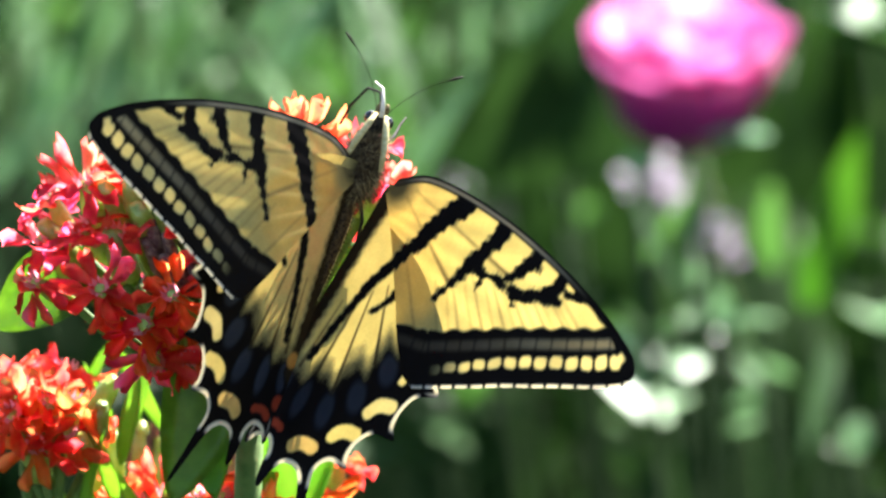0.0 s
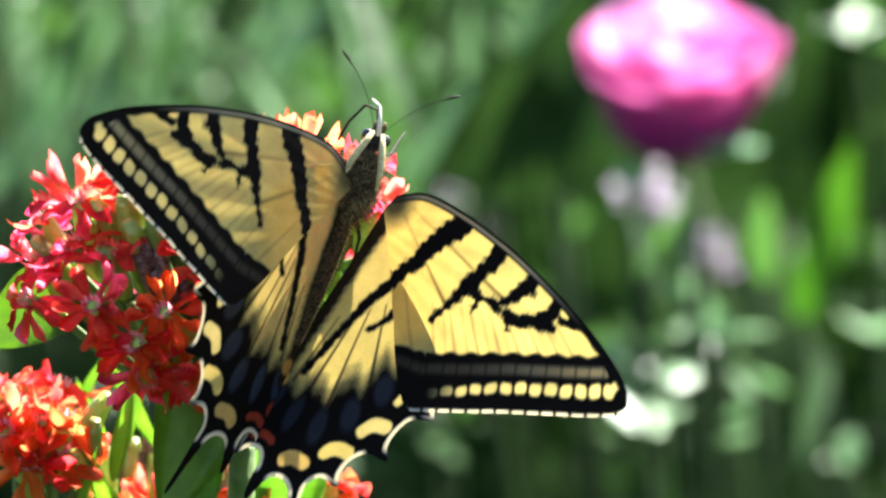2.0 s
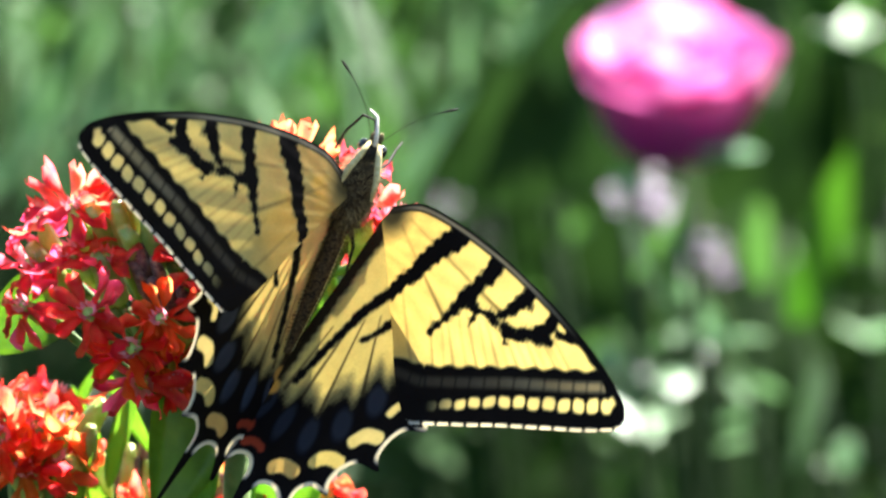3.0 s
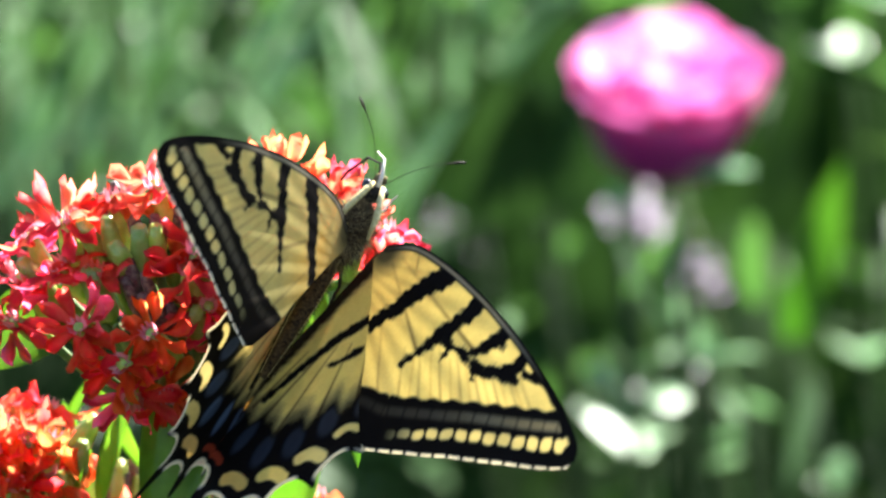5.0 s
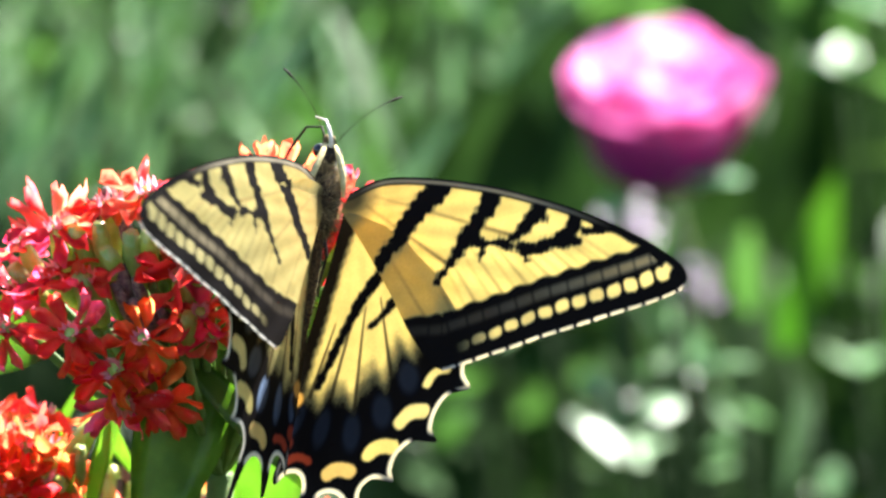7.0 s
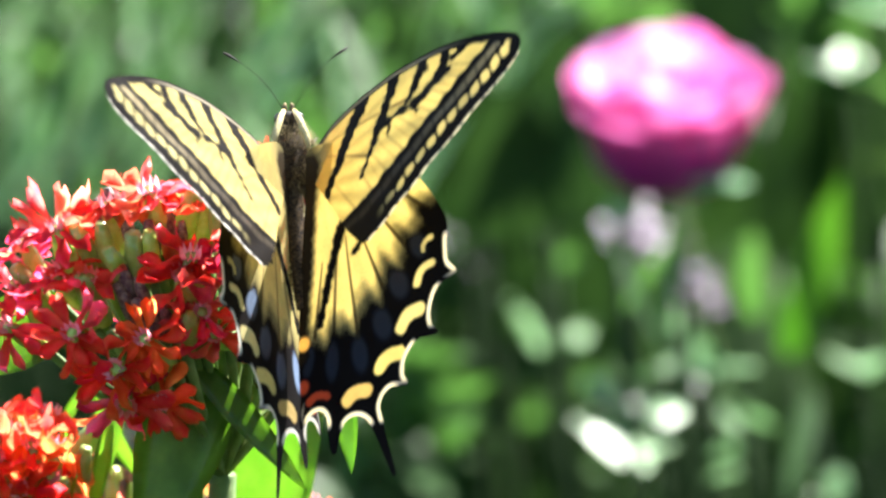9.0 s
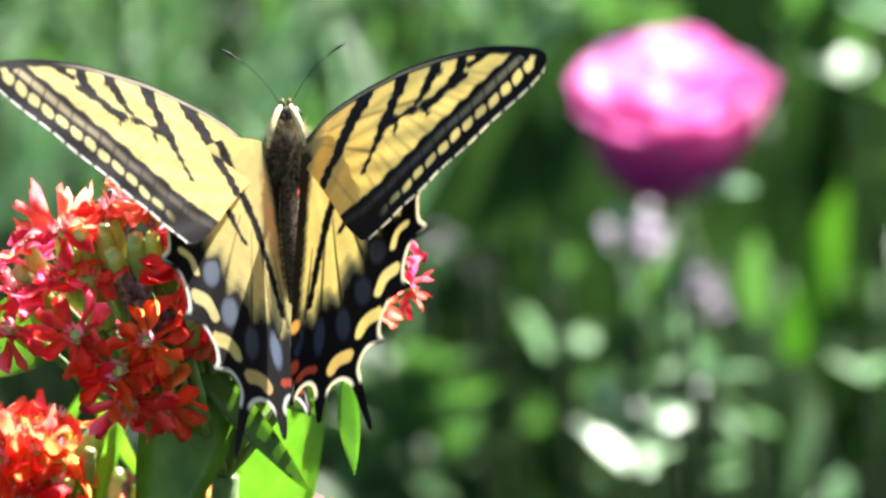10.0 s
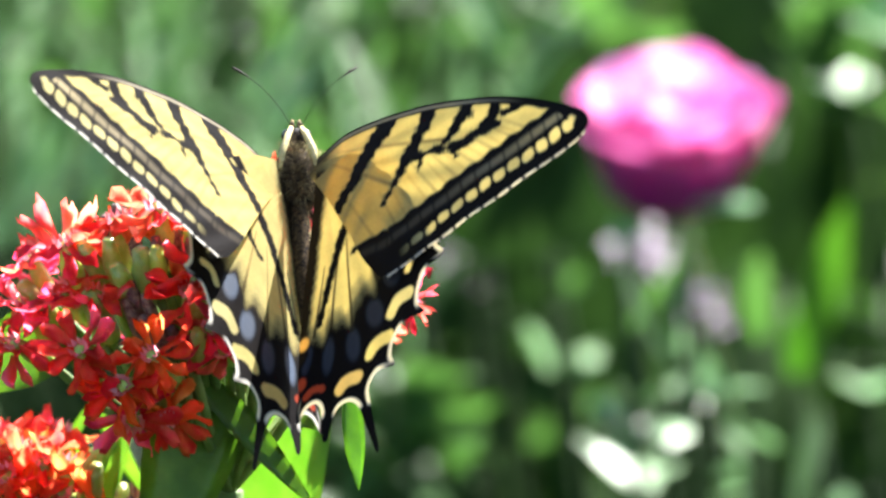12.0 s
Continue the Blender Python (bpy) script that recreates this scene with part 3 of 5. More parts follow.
def forewing_colours(xy):
    col = np.tile(YELLOW, (len(xy), 1))
    rad = np.linalg.norm(xy, axis=1)
    x, y = xy[:, 0], xy[:, 1]
    col = lay(col, 0.3 * np.clip(1 - np.abs(rad - 40) / 16, 0, 1), CREAM)
    # orange near the root, for light dimmed by passing two overlapped wings
    col = lay(col, 0.3 * np.clip((21 - rad) / 13, 0, 1), ORANGE)
    outer = curve_points([FORE_COSTA[-1]] + FORE_OUTER + [(31, -11)], 6, False)
    do, so = away_from(xy, outer)
    dc, sc = away_from(xy, curve_points(FORE_COSTA, 6, False))
    # veins running to the outer margin, and the fine folds between them
    veins = (((20, 2), (37, -3)), ((21, 5), (40, 1.5)), ((23, 8.5), (42.5, 6)), ((26, 11.5), (45, 10.3)), ((28, 14), (47.5, 14.5)),
             ((31, 17), (50, 18.5)), ((34, 20), (52, 22)), ((36, 22), (53.5, 25)), ((3, 1), (21, 4)), ((3, 3), (27, 14.5)), ((14, -2), (34, -5.5)))
    for a, b in veins:
        d, u = away_from(xy, [a, b])
        col = lay(col, (0.4 + 0.4 * u) * edge(d, 0.12 + 0.2 * u, 0.6), (0.14, 0.07, 0.015))
    for (a, b), (c, e) in zip(veins[:7], veins[1:8]):
        d, u = away_from(xy, [((a[0] + c[0]) / 2 + 2, (a[1] + c[1]) / 2), ((b[0] + e[0]) / 2, (b[1] + e[1]) / 2)])
        col = lay(col, 0.5 * edge(d, 0.12, 0.7), (0.30, 0.16, 0.035))
    black = edge(do + 0.22 * np.sin(so * 72), 9.3, 0.5)
    cell = np.abs(np.sin(so * math.pi * 16.5))
    vein_gap = np.clip((cell - 0.2) / 0.22, 0, 1)
    col = lay(col, black, BLACK)
    mid = 3.9 - 1.1 * np.clip((so - 0.55) / 0.35, 0, 1) + 0.12 * np.sin(so * 60)
    bar = np.maximum(vein_gap, np.clip((0.09 - so) / 0.03, 0, 1))
    spots = edge(np.abs(do - mid), (1.2 - 0.6 * so) * np.clip(cell * 1.4, 0.6, 1), 0.4) * bar
    col = lay(col, spots * np.clip((0.84 - so) / 0.14, 0, 1), CREAM * (1 - 0.25 * np.clip(so * 1.2, 0, 1)[:, None]))
    dust = edge(np.abs(do - 6.8), 0.75, 0.8) * (0.35 + 0.65 * np.clip((cell - 0.14) / 0.2, 0, 1)) * np.clip((so - 0.03) / 0.06, 0, 1)
    fade = np.clip(so * 1.5, 0, 1)[:, None]
    col = lay(col, np.clip(0.95 - 0.75 * so, 0, 1) * dust, (0.40, 0.33, 0.19) * (1 - fade) + GREY * 0.6 * fade)
    fringe = edge(do, 0.5, 0.25) * np.clip((cell - 0.25) / 0.2, 0, 1)
    col = lay(col, fringe, WHITE)
    for line, w0, w1 in (([(10.6, 13), (11, 6.8), (11.7, 2.0), (12.4, -4)], 2.2, 1.0),
                         ([(18.2, 17.9), (20.2, 13.7), (21.1, 9.9)], 1.9, 1.0), ([(20.7, 9.4), (21.7, 6.2), (22.6, 1.2)], 1.5, 0.45),
                         ([(21.0, 8.6), (24, 10.6), (27, 12.9), (30, 14.2), (32.2, 16.4)], 0.5, 0.7),
                         ([(26.9, 22.6), (27.2, 19.8), (27.4, 17), (27.2, 13)], 1.2, 0.7),
                         ([(32.6, 25.0), (33.7, 22), (33.3, 19.5), (32.2, 16.2)], 1.2, 1.0),
                         ([(32.2, 17.2), (34.2, 19.4), (36.2, 21.2)], 1.2, 0.5),
                         ([(27.3, 19.6), (29.6, 20.0)], 0.8, 0.4), ([(24.2, 10.6), (25.4, 8.6)], 0.6, 0.2), ([(29.4, 14.0), (31.6, 13.4)], 0.7, 0.3),
                         ([(33.4, 24.2), (37.2, 25.6), (41, 27.0), (44.3, 28.0)], 0.75, 0.5), ([(36.0, 23.2), (37.6, 25.4)], 0.8, 0.7),
                         ([(30.0, 23.4), (33.2, 24.6)], 0.4, 0.5)):
        col = lay(col, stripe(xy, line, w0, w1, 0.55, 0.27), BLACK)
    costa = edge(dc, 1.25, 0.4) * np.clip(1.3 - 0.2 * sc, 0, 1)
    col = lay(col, costa, BLACK)
    col = lay(col, 0.5 * edge(np.abs(dc - 0.65), 0.25, 0.25) * np.clip((0.75 - sc) * 4, 0, 1), (0.5, 0.44, 0.32))
    root = np.clip((5.5 - rad) / 4, 0, 1)
    return lay(col, 0.85 * root, (0.03, 0.024, 0.015))


HIND_OUTLINE = [(0, 1), (6, 1.6), (13, 0.4), (20, -3), (26, -8), (30, -13), (30.6, -16.6), (31.2, -19.4), (33.2, -21.4), (30.2, -23.4), (29, -26.4), (29.4, -29.2), (31, -30.9),
                (27.2, -31.8), (25.2, -34.4), (25.2, -37), (26.2, -38.8), (22.8, -39.2), (21.2, -41.6), (22.5, -45), (24.2, -48.8), (26.0, -52.6), (25.4, -53.1),
                (23.2, -49.8), (20.8, -46.2), (19, -44), (17, -43.2), (14.8, -44), (13.8, -46.4), (13.5, -48.8), (12.5, -48.7), (11.5, -46),
                (10.9, -43.4), (9.5, -42), (7.6, -42.6), (6.3, -44.6), (5.4, -43.6), (5.2, -40), (4.2, -36), (3.4, -31), (2.2, -22), (1, -10), (0, -3)]


def hindwing_colours(xy):
    col = np.tile(YELLOW, (len(xy), 1))
    x, y = xy[:, 0], xy[:, 1]
    col = lay(col, np.full(len(xy), 0.15), CREAM)
    for a, b in (((8, -12), (10.5, -31)), ((10, -14), (15, -30)), ((12, -12), (19, -23)), ((13, -8), (23, -17)), ((6, -18), (6.5, -30)), ((14, -4), (26, -11))):
        d, u = away_from(xy, [a, b])
        col = lay(col, 0.8 * edge(d, 0.14 + 0.25 * u, 0.25), (0.10, 0.055, 0.015))
    inner = curve_points([(26, -8), (23.4, -11.8), (21.5, -16.2), (18.8, -20.5), (15.7, -25.2), (12.4, -28.2), (7.8, -29.4), (2, -30.4)], 6, False)
    d, u = away_from(xy, inner)
    nearest = np.argmin(((xy[:, None, :] - inner[None, :-1, :]) ** 2).sum(2), axis=1)
    run = np.diff(inner, axis=0)[nearest]
    past = xy - inner[nearest]
    outside = run[:, 0] * past[:, 1] - run[:, 1] * past[:, 0] > 0
    signed = np.where(outside, -d, d) + 0.3 * np.sin(x * 1.9) * np.sin(y * 1.7)
    speck = 0.5 * np.sin(x * 7.1 + 2 * np.sin(y * 5.3)) * np.sin(y * 6.7 + 1.5 * np.sin(x * 4.9))
    ray = np.sin(np.arctan2(x + 2, 6 - y) * 38 + 0.8) + 0.5 * np.sin(np.arctan2(x + 2, 6 - y) * 83)
    col = lay(col, np.clip((2.6 - signed + speck + 1.1 * ray) / 4.8, 0, 1) ** 0.75, BLACK)
    for bx, by, w, h, a in ((25.0, -16.6, 1.8, 2.9, 0.6), (22.1, -22.6, 2.1, 3.3, 0.6), (19.8, -28.8, 2.1, 3.4, 0.5), (16.0, -33.4, 1.9, 3.7, 0.35), (10.6, -34.2, 1.7, 3.9, 0.12), (5.8, -33.8, 1.4, 3.4, 0)):
        px, py = (x - bx) * math.cos(a) + (y - by) * math.sin(a), -(x - bx) * math.sin(a) + (y - by) * math.cos(a)
        col = lay(col, 0.95 * edge(np.hypot(px / w, py / h), 0.8, 0.55), BLUE)
    # a pale crescent inside every scallop, square to the line from the wing's root: its middle, half length, half width and colour
    for cx, cy, h, w, tone in ((26.2, -16.2, 1.2, 0.4, CREAM * 0.8), (26.4, -20.8, 1.9, 0.65, CREAM), (24.8, -27.8, 2.1, 1.05, CREAM), (21.8, -34.2, 2.1, 1.05, YELLOW),
                               (16.2, -39.4, 1.9, 1.05, CREAM * 0.5 + ORANGE * 0.5), (8.6, -39.4, 1.7, 0.6, RED)):
        r = math.hypot(cx, cy)
        ox, oy = cx / r, cy / r
        ends = [(cx - oy * k * h + ox * b, cy + ox * k * h + oy * b) for k, b in ((-1, 0.6), (-0.5, 0.15), (0, 0), (0.5, 0.15), (1, 0.6))]
        col = lay(col, stripe(xy, ends, w, w, 0.35, 0.06), tone)
    outline = curve_points(HIND_OUTLINE, 5)
    de, se = away_from(xy, np.vstack([outline, outline[:1]]))
    for dx, dy in ((29, -26.4), (25, -35), (21.6, -41), (17, -43), (9.4, -41.9), (31, -18.4)):
        col = lay(col, edge(de, 0.7, 0.25) * edge(np.hypot(x - dx, y - dy), 3.4, 1.0), WHITE)
    col = lay(col, stripe(xy, [(13, 0), (11.6, -4.5), (10.1, -9.1), (8.6, -14.1), (7.9, -20.6), (7.1, -28)], 1.15, 0.6), BLACK)
    col = lay(col, stripe(xy, [(14.6, -11.4), (13.6, -14.4), (12.2, -16.6)], 0.75, 0.4), BLACK)
    col = lay(col, stripe(xy, [(0.6, -2), (1.6, -12), (3, -24), (4, -33)], 1.9, 1.4, 1.2), (0.024, 0.016, 0.008))
    col = lay(col, edge(np.hypot(x - 4.4, y + 31), 1.25, 0.6), ORANGE)
    col = lay(col, edge(np.hypot(x - 5.4, y + 38), 1.2, 0.6), RED)
    return lay(col, 0.8 * np.clip((5 - np.hypot(x, y)) / 4, 0, 1), (0.03, 0.024, 0.015))


def wing_mesh(name, outline, paint, cup, step=0.25):
    """A wing as a fine sheet inside its outline, in metres, its scales coloured by paint."""
    from mathutils.geometry import delaunay_2d_cdt
    lo, hi = outline.min(0), outline.max(0)
    rim = []
    for a, b in zip(outline, np.roll(outline, -1, 0)):
        n = max(1, int(np.linalg.norm(b - a) / (step * 1.2)))
        rim += [a + (b - a) * k / n for k in range(n)]
    rim = np.array(rim)
    gx, gy = np.meshgrid(np.arange(lo[0], hi[0], step), np.arange(lo[1], hi[1], step))
    gx[1::2] += step / 2
    pts = np.c_[gx.ravel(), gy.ravel()]
    cross = np.zeros(len(pts), int)
    for a, b in zip(rim, np.roll(rim, -1, 0)):
        hit = (a[1] > pts[:, 1]) != (b[1] > pts[:, 1])
        cross += hit & (pts[:, 0] < (b[0] - a[0]) * (pts[:, 1] - a[1]) / (b[1] - a[1] + 1e-12) + a[0])
    pts = pts[cross % 2 == 1]
    pts = pts[away_from(pts, np.vstack([rim, rim[:1]]))[0] > step * 0.45]
    every = np.vstack([rim, pts])
    n = len(rim)
    verts, _, faces, _, _, _ = delaunay_2d_cdt([Vector(p) for p in every], [(k, (k + 1) % n) for k in range(n)], [], 1, 1e-5)
    xy = np.array([(v.x, v.y) for v in verts])
    tone = np.clip(paint(xy), 0, 1)
    tone = np.c_[tone, 0.03 + 0.56 * np.clip((tone[:, 0] - 0.12) / 0.48, 0, 1)]   # dark scales let little light through
    z = cup(xy)
    made = []
    for s in (1, -1):
        me = bpy.data.meshes.new(name)
        me.from_pydata([(s * a * 0.001, b * 0.001, c * 0.001) for (a, b), c in zip(xy, z)], [], [f if s > 0 else f[::-1] for f in faces])
        att = me.color_attributes.new("scales", "FLOAT_COLOR", "POINT")
        att.data.foreach_set("color", tone.astype(np.float32).ravel())
        me.materials.append(WING)
        me.polygons.foreach_set("use_smooth", [True] * len(me.polygons))
        made.append(me)
    return made


def fore_cup(xy):
    u = xy[:, 0] / 54
    return 1.3 * np.sin(np.pi * np.clip(u, 0, 1)) + 0.12 * np.sin(np.arctan2(xy[:, 1] + 8, xy[:, 0] + 4) * 46) * np.clip(u, 0, 1)


def hind_cup(xy):
    r = np.hypot(xy[:, 0], xy[:, 1]) / 50
    return 0.3 * np.sin(np.pi * np.clip(r, 0, 1)) + 0.12 * np.sin(np.arctan2(xy[:, 0] + 2, -xy[:, 1] + 6) * 40) * np.clip(r, 0, 1)


fore_line = np.vstack([curve_points(FORE_COSTA, 6, False), curve_points(FORE_OUTER, 5, False), curve_points(FORE_INNER, 4, False)])
FORE = wing_mesh("forewing", fore_line, forewing_colours, fore_cup)
HIND = wing_mesh("hindwing", curve_points(HIND_OUTLINE, 5), hindwing_colours, hind_cup)


def fuzz(bm, places, length, rnd, thick=0.00006):
    """Short hairs as thin three-sided spikes."""
    for p, d in places:
        d = (d + Vector((rnd.uniform(-1, 1), rnd.uniform(-1.2, 0.2), rnd.uniform(-1, 1))) * 0.5).normalized()
        side = d.orthogonal().normalized()
        other = d.cross(side)
        ring = [bm.verts.new(p + (side * math.cos(a) + other * math.sin(a)) * thick) for a in (0, 2.1, 4.2)]
        tip = bm.verts.new(p + d * length * rnd.uniform(0.6, 1.3))
        for k in range(3):
            bm.faces.new((ring[k], ring[(k + 1) % 3], tip))


def build_butterfly():
    rnd = random.Random(4)
    root = empty("butterfly", VIEW)
    tagged(root, "yellow and black tiger-striped swallowtail butterfly with two-tailed hindwings", "butterfly")
    # furred thorax
    bm = bmesh.new()
    blob(bm, (0, 0.0005, -0.0008), (0.0031, 0.0060, 0.0022), None, 18, 12, 0.12, 1)
    thorax = part("thorax", bm, FUR_DUSKY, root, "black furry thorax")
    bm = bmesh.new()
    places = []
    for _ in range(1500):
        a, b = rnd.uniform(0, math.tau), rnd.uniform(-1, 1)
        c = math.sqrt(1 - b * b)
        nrm = Vector((c * math.cos(a), b, c * math.sin(a)))
        places.append((Vector((nrm.x * 0.0031, 0.0005 + nrm.y * 0.0058, -0.0006 + nrm.z * 0.0022)), nrm))
    fuzz(bm, places, 0.0021, rnd)
    tagged(part("fur", bm, FUR_TAN, thorax, "dusky yellow-brown hair"), kind="stuff")
    for s in (-1, 1):
        bm = bmesh.new()
        tube(bm, [(s * 0.0008, 0.0092, 0.0010), (s * 0.0014, 0.0072, 0.0019), (s * 0.0023, 0.0042, 0.0022), (s * 0.0029, 0.0006, 0.0020)],
             [0.0003, 0.00052, 0.00055, 0.0003], 8)
        part("shoulder_stripe", bm, FUR_YELLOW, thorax, "pale yellow stripe")
    # abdomen in rings
    bm = bmesh.new()
    pts, rad = [], []
    for k in range(33):
        u = k / 32
        pts.append((0, -0.0045 - 0.0215 * u, -0.0006 - 0.0012 * u * u))
        rad.append((0.0016 + 0.0011 * math.sin(math.pi * min(1, u * 0.9 + 0.12))) * (1 - 0.45 * u) * (1 + 0.02 * math.cos(u * math.tau * 8)) * 0.58 + 0.0001)
    tube(bm, pts, rad, 14)
    abdomen = part("abdomen", bm, FUR_DUSKY, root, "dark brown abdomen with yellow sides")
    bm = bmesh.new()
    places = []
    for _ in range(1100):
        k, a = rnd.randrange(0, 30), rnd.uniform(0, math.tau)
        nrm = Vector((math.cos(a), -0.3, math.sin(a)))
        places.append((Vector(pts[k]) + Vector((math.cos(a), 0, math.sin(a))) * rad[k] * 0.95, nrm))
    fuzz(bm, places, 0.0011, rnd, 0.00005)
    # dusky in place of tan: the wings' shade on the abdomen, as hair colour
    tagged(part("fur", bm, FUR_DUSKY, abdomen, "short tan hair, coloured dark for shade"), kind="stuff")
    for s in (-1, 1):
        bm = bmesh.new()
        tube(bm, [(s * (r * 0.86), p[1], p[2] - r * 0.35) for p, r in zip(pts[1:-1], rad[1:-1])], [r * 0.28 for r in rad[1:-1]], 6)
        part("side_stripe", bm, FUR_YELLOW, abdomen, "pale yellow stripe")
    # head with eyes, feelers and tongue
    bm = bmesh.new()
    blob(bm, (0, 0.0080, -0.0004), (0.0017, 0.0018, 0.0016), None, 14, 10, 0.1, 3)
    head = part("head", bm, FUR_BLACK, root)
    for s in (-1, 1):
        bm = bmesh.new()
        blob(bm, (s * 0.0014, 0.0085, -0.0004), (0.0010, 0.0011, 0.0012))
        part("eye", bm, EYE_BLACK, head, "glossy black eye")
        bm = bmesh.new()
        tube(bm, bend((s * 0.0006, 0.0092, 0.0003), (s * 0.0098, 0.0190, 0.0034), (-s * 0.0008, 0.0006, 0.0006), 12),
             [0.00006] * 9 + [0.0001, 0.00024, 0.00015], 7)
        part("antenna", bm, CHITIN, head, "thin black clubbed feeler")
        bm = bmesh.new()
        tube(bm, [(s * 0.0005, 0.0092, -0.0008), (s * 0.0006, 0.0105, -0.0002), (s * 0.0005, 0.0112, 0.0002)], [0.0005, 0.0005, 0.0002], 7)
        part("palp", bm, FUR_TAN, head)
    bm = bmesh.new()
    tube(bm, [(0, 0.0096, -0.0012), (-0.0012, 0.0128, -0.0012), (-0.0032, 0.0130, -0.003), (-0.0046, 0.010, -0.006), (-0.0050, 0.007, -0.009)], [0.00022] * 5, 6)
    proboscis = part("proboscis", bm, CHITIN, head, "thin black curved tongue")
    # legs: the near foreleg reaches up past the head, the others hold the florets below
    bm = bmesh.new()
    tube(bm, [(0.0002, 0.0088, 0.0012), (-0.0004, 0.0110, 0.0014), (-0.0012, 0.0132, 0.0008), (-0.0026, 0.0140, -0.0006)], [0.0004, 0.00032, 0.00022, 0.00015], 7)
    foreleg = part("leg", bm, LEG_PALE, root, "pale foreleg")
    for s, y, reach in ((1, 0.004, 0.006), (-1, 0.001, 0.002), (1, 0.0, 0.0), (-1, -0.003, -0.006), (1, -0.003, -0.006)):
        bm = bmesh.new()
        a = Vector((s * 0.0012, y, -0.0022))
        b = a + Vector((s * 0.0022, reach * 0.6, -0.003))
        c = b + Vector((s * 0.0006, reach * 0.5, -0.005))
        tube(bm, [a, b, c, c + Vector((s * 0.0005, reach * 0.25, -0.0012))], [0.00035, 0.00028, 0.0002, 0.00015], 6)
        part("leg", bm, CHITIN, root)
    wings = {}
    for k, me, s in (("RF", FORE[0], 1), ("LF", FORE[1], -1), ("RH", HIND[0], 1), ("LH", HIND[1], -1)):
        name = "forewing" if k[1] == "F" else "hindwing"
        wings[k] = new(name, me)
        wings[k].parent = root
        tagged(wings[k], "yellow wing with black tiger stripes" if k[1] == "F" else "yellow hindwing with blue patches, scallops and tails")
    return root, wings, foreleg, proboscis


butterfly, wings, foreleg, proboscis = build_butterfly()

# ================= the garden behind =================


def rose_petal(name, width, height, cup, roll_out, seed, mat):
    """A broad petal standing on the origin along +z, its hollow side facing -y."""
    rnd = random.Random(seed)
    bm = bmesh.new()
    grid = []
    for i in range(9):
        v = i / 8
        w = width * (0.35 + 0.65 * math.sin(math.pi * (0.15 + 0.62 * v)) ** 0.8) * 0.5
        line = []
        for k in range(9):
            s = -1 + k / 4
            x = s * w
            y = -cup * (s * s) * w - roll_out * max(0, v - 0.45) ** 2 * -1 * height * 1.6
            z = v * height * (1 - 0.12 * s * s * v) + 0.03 * height * math.sin(s * 4 + seed) * v
            line.append(bm.verts.new((x, y + 0.001 * rnd.random(), z)))
        grid.append(line)
    for a, b in zip(grid, grid[1:]):
        for k in range(8):
            bm.faces.new((a[k], a[k + 1], b[k + 1], b[k]))
    me = bpy.data.meshes.new(name)
    bm.to_mesh(me)
    bm.free()
    me.materials.append(mat)
    me.polygons.foreach_set("use_smooth", [True] * len(me.polygons))
    return me


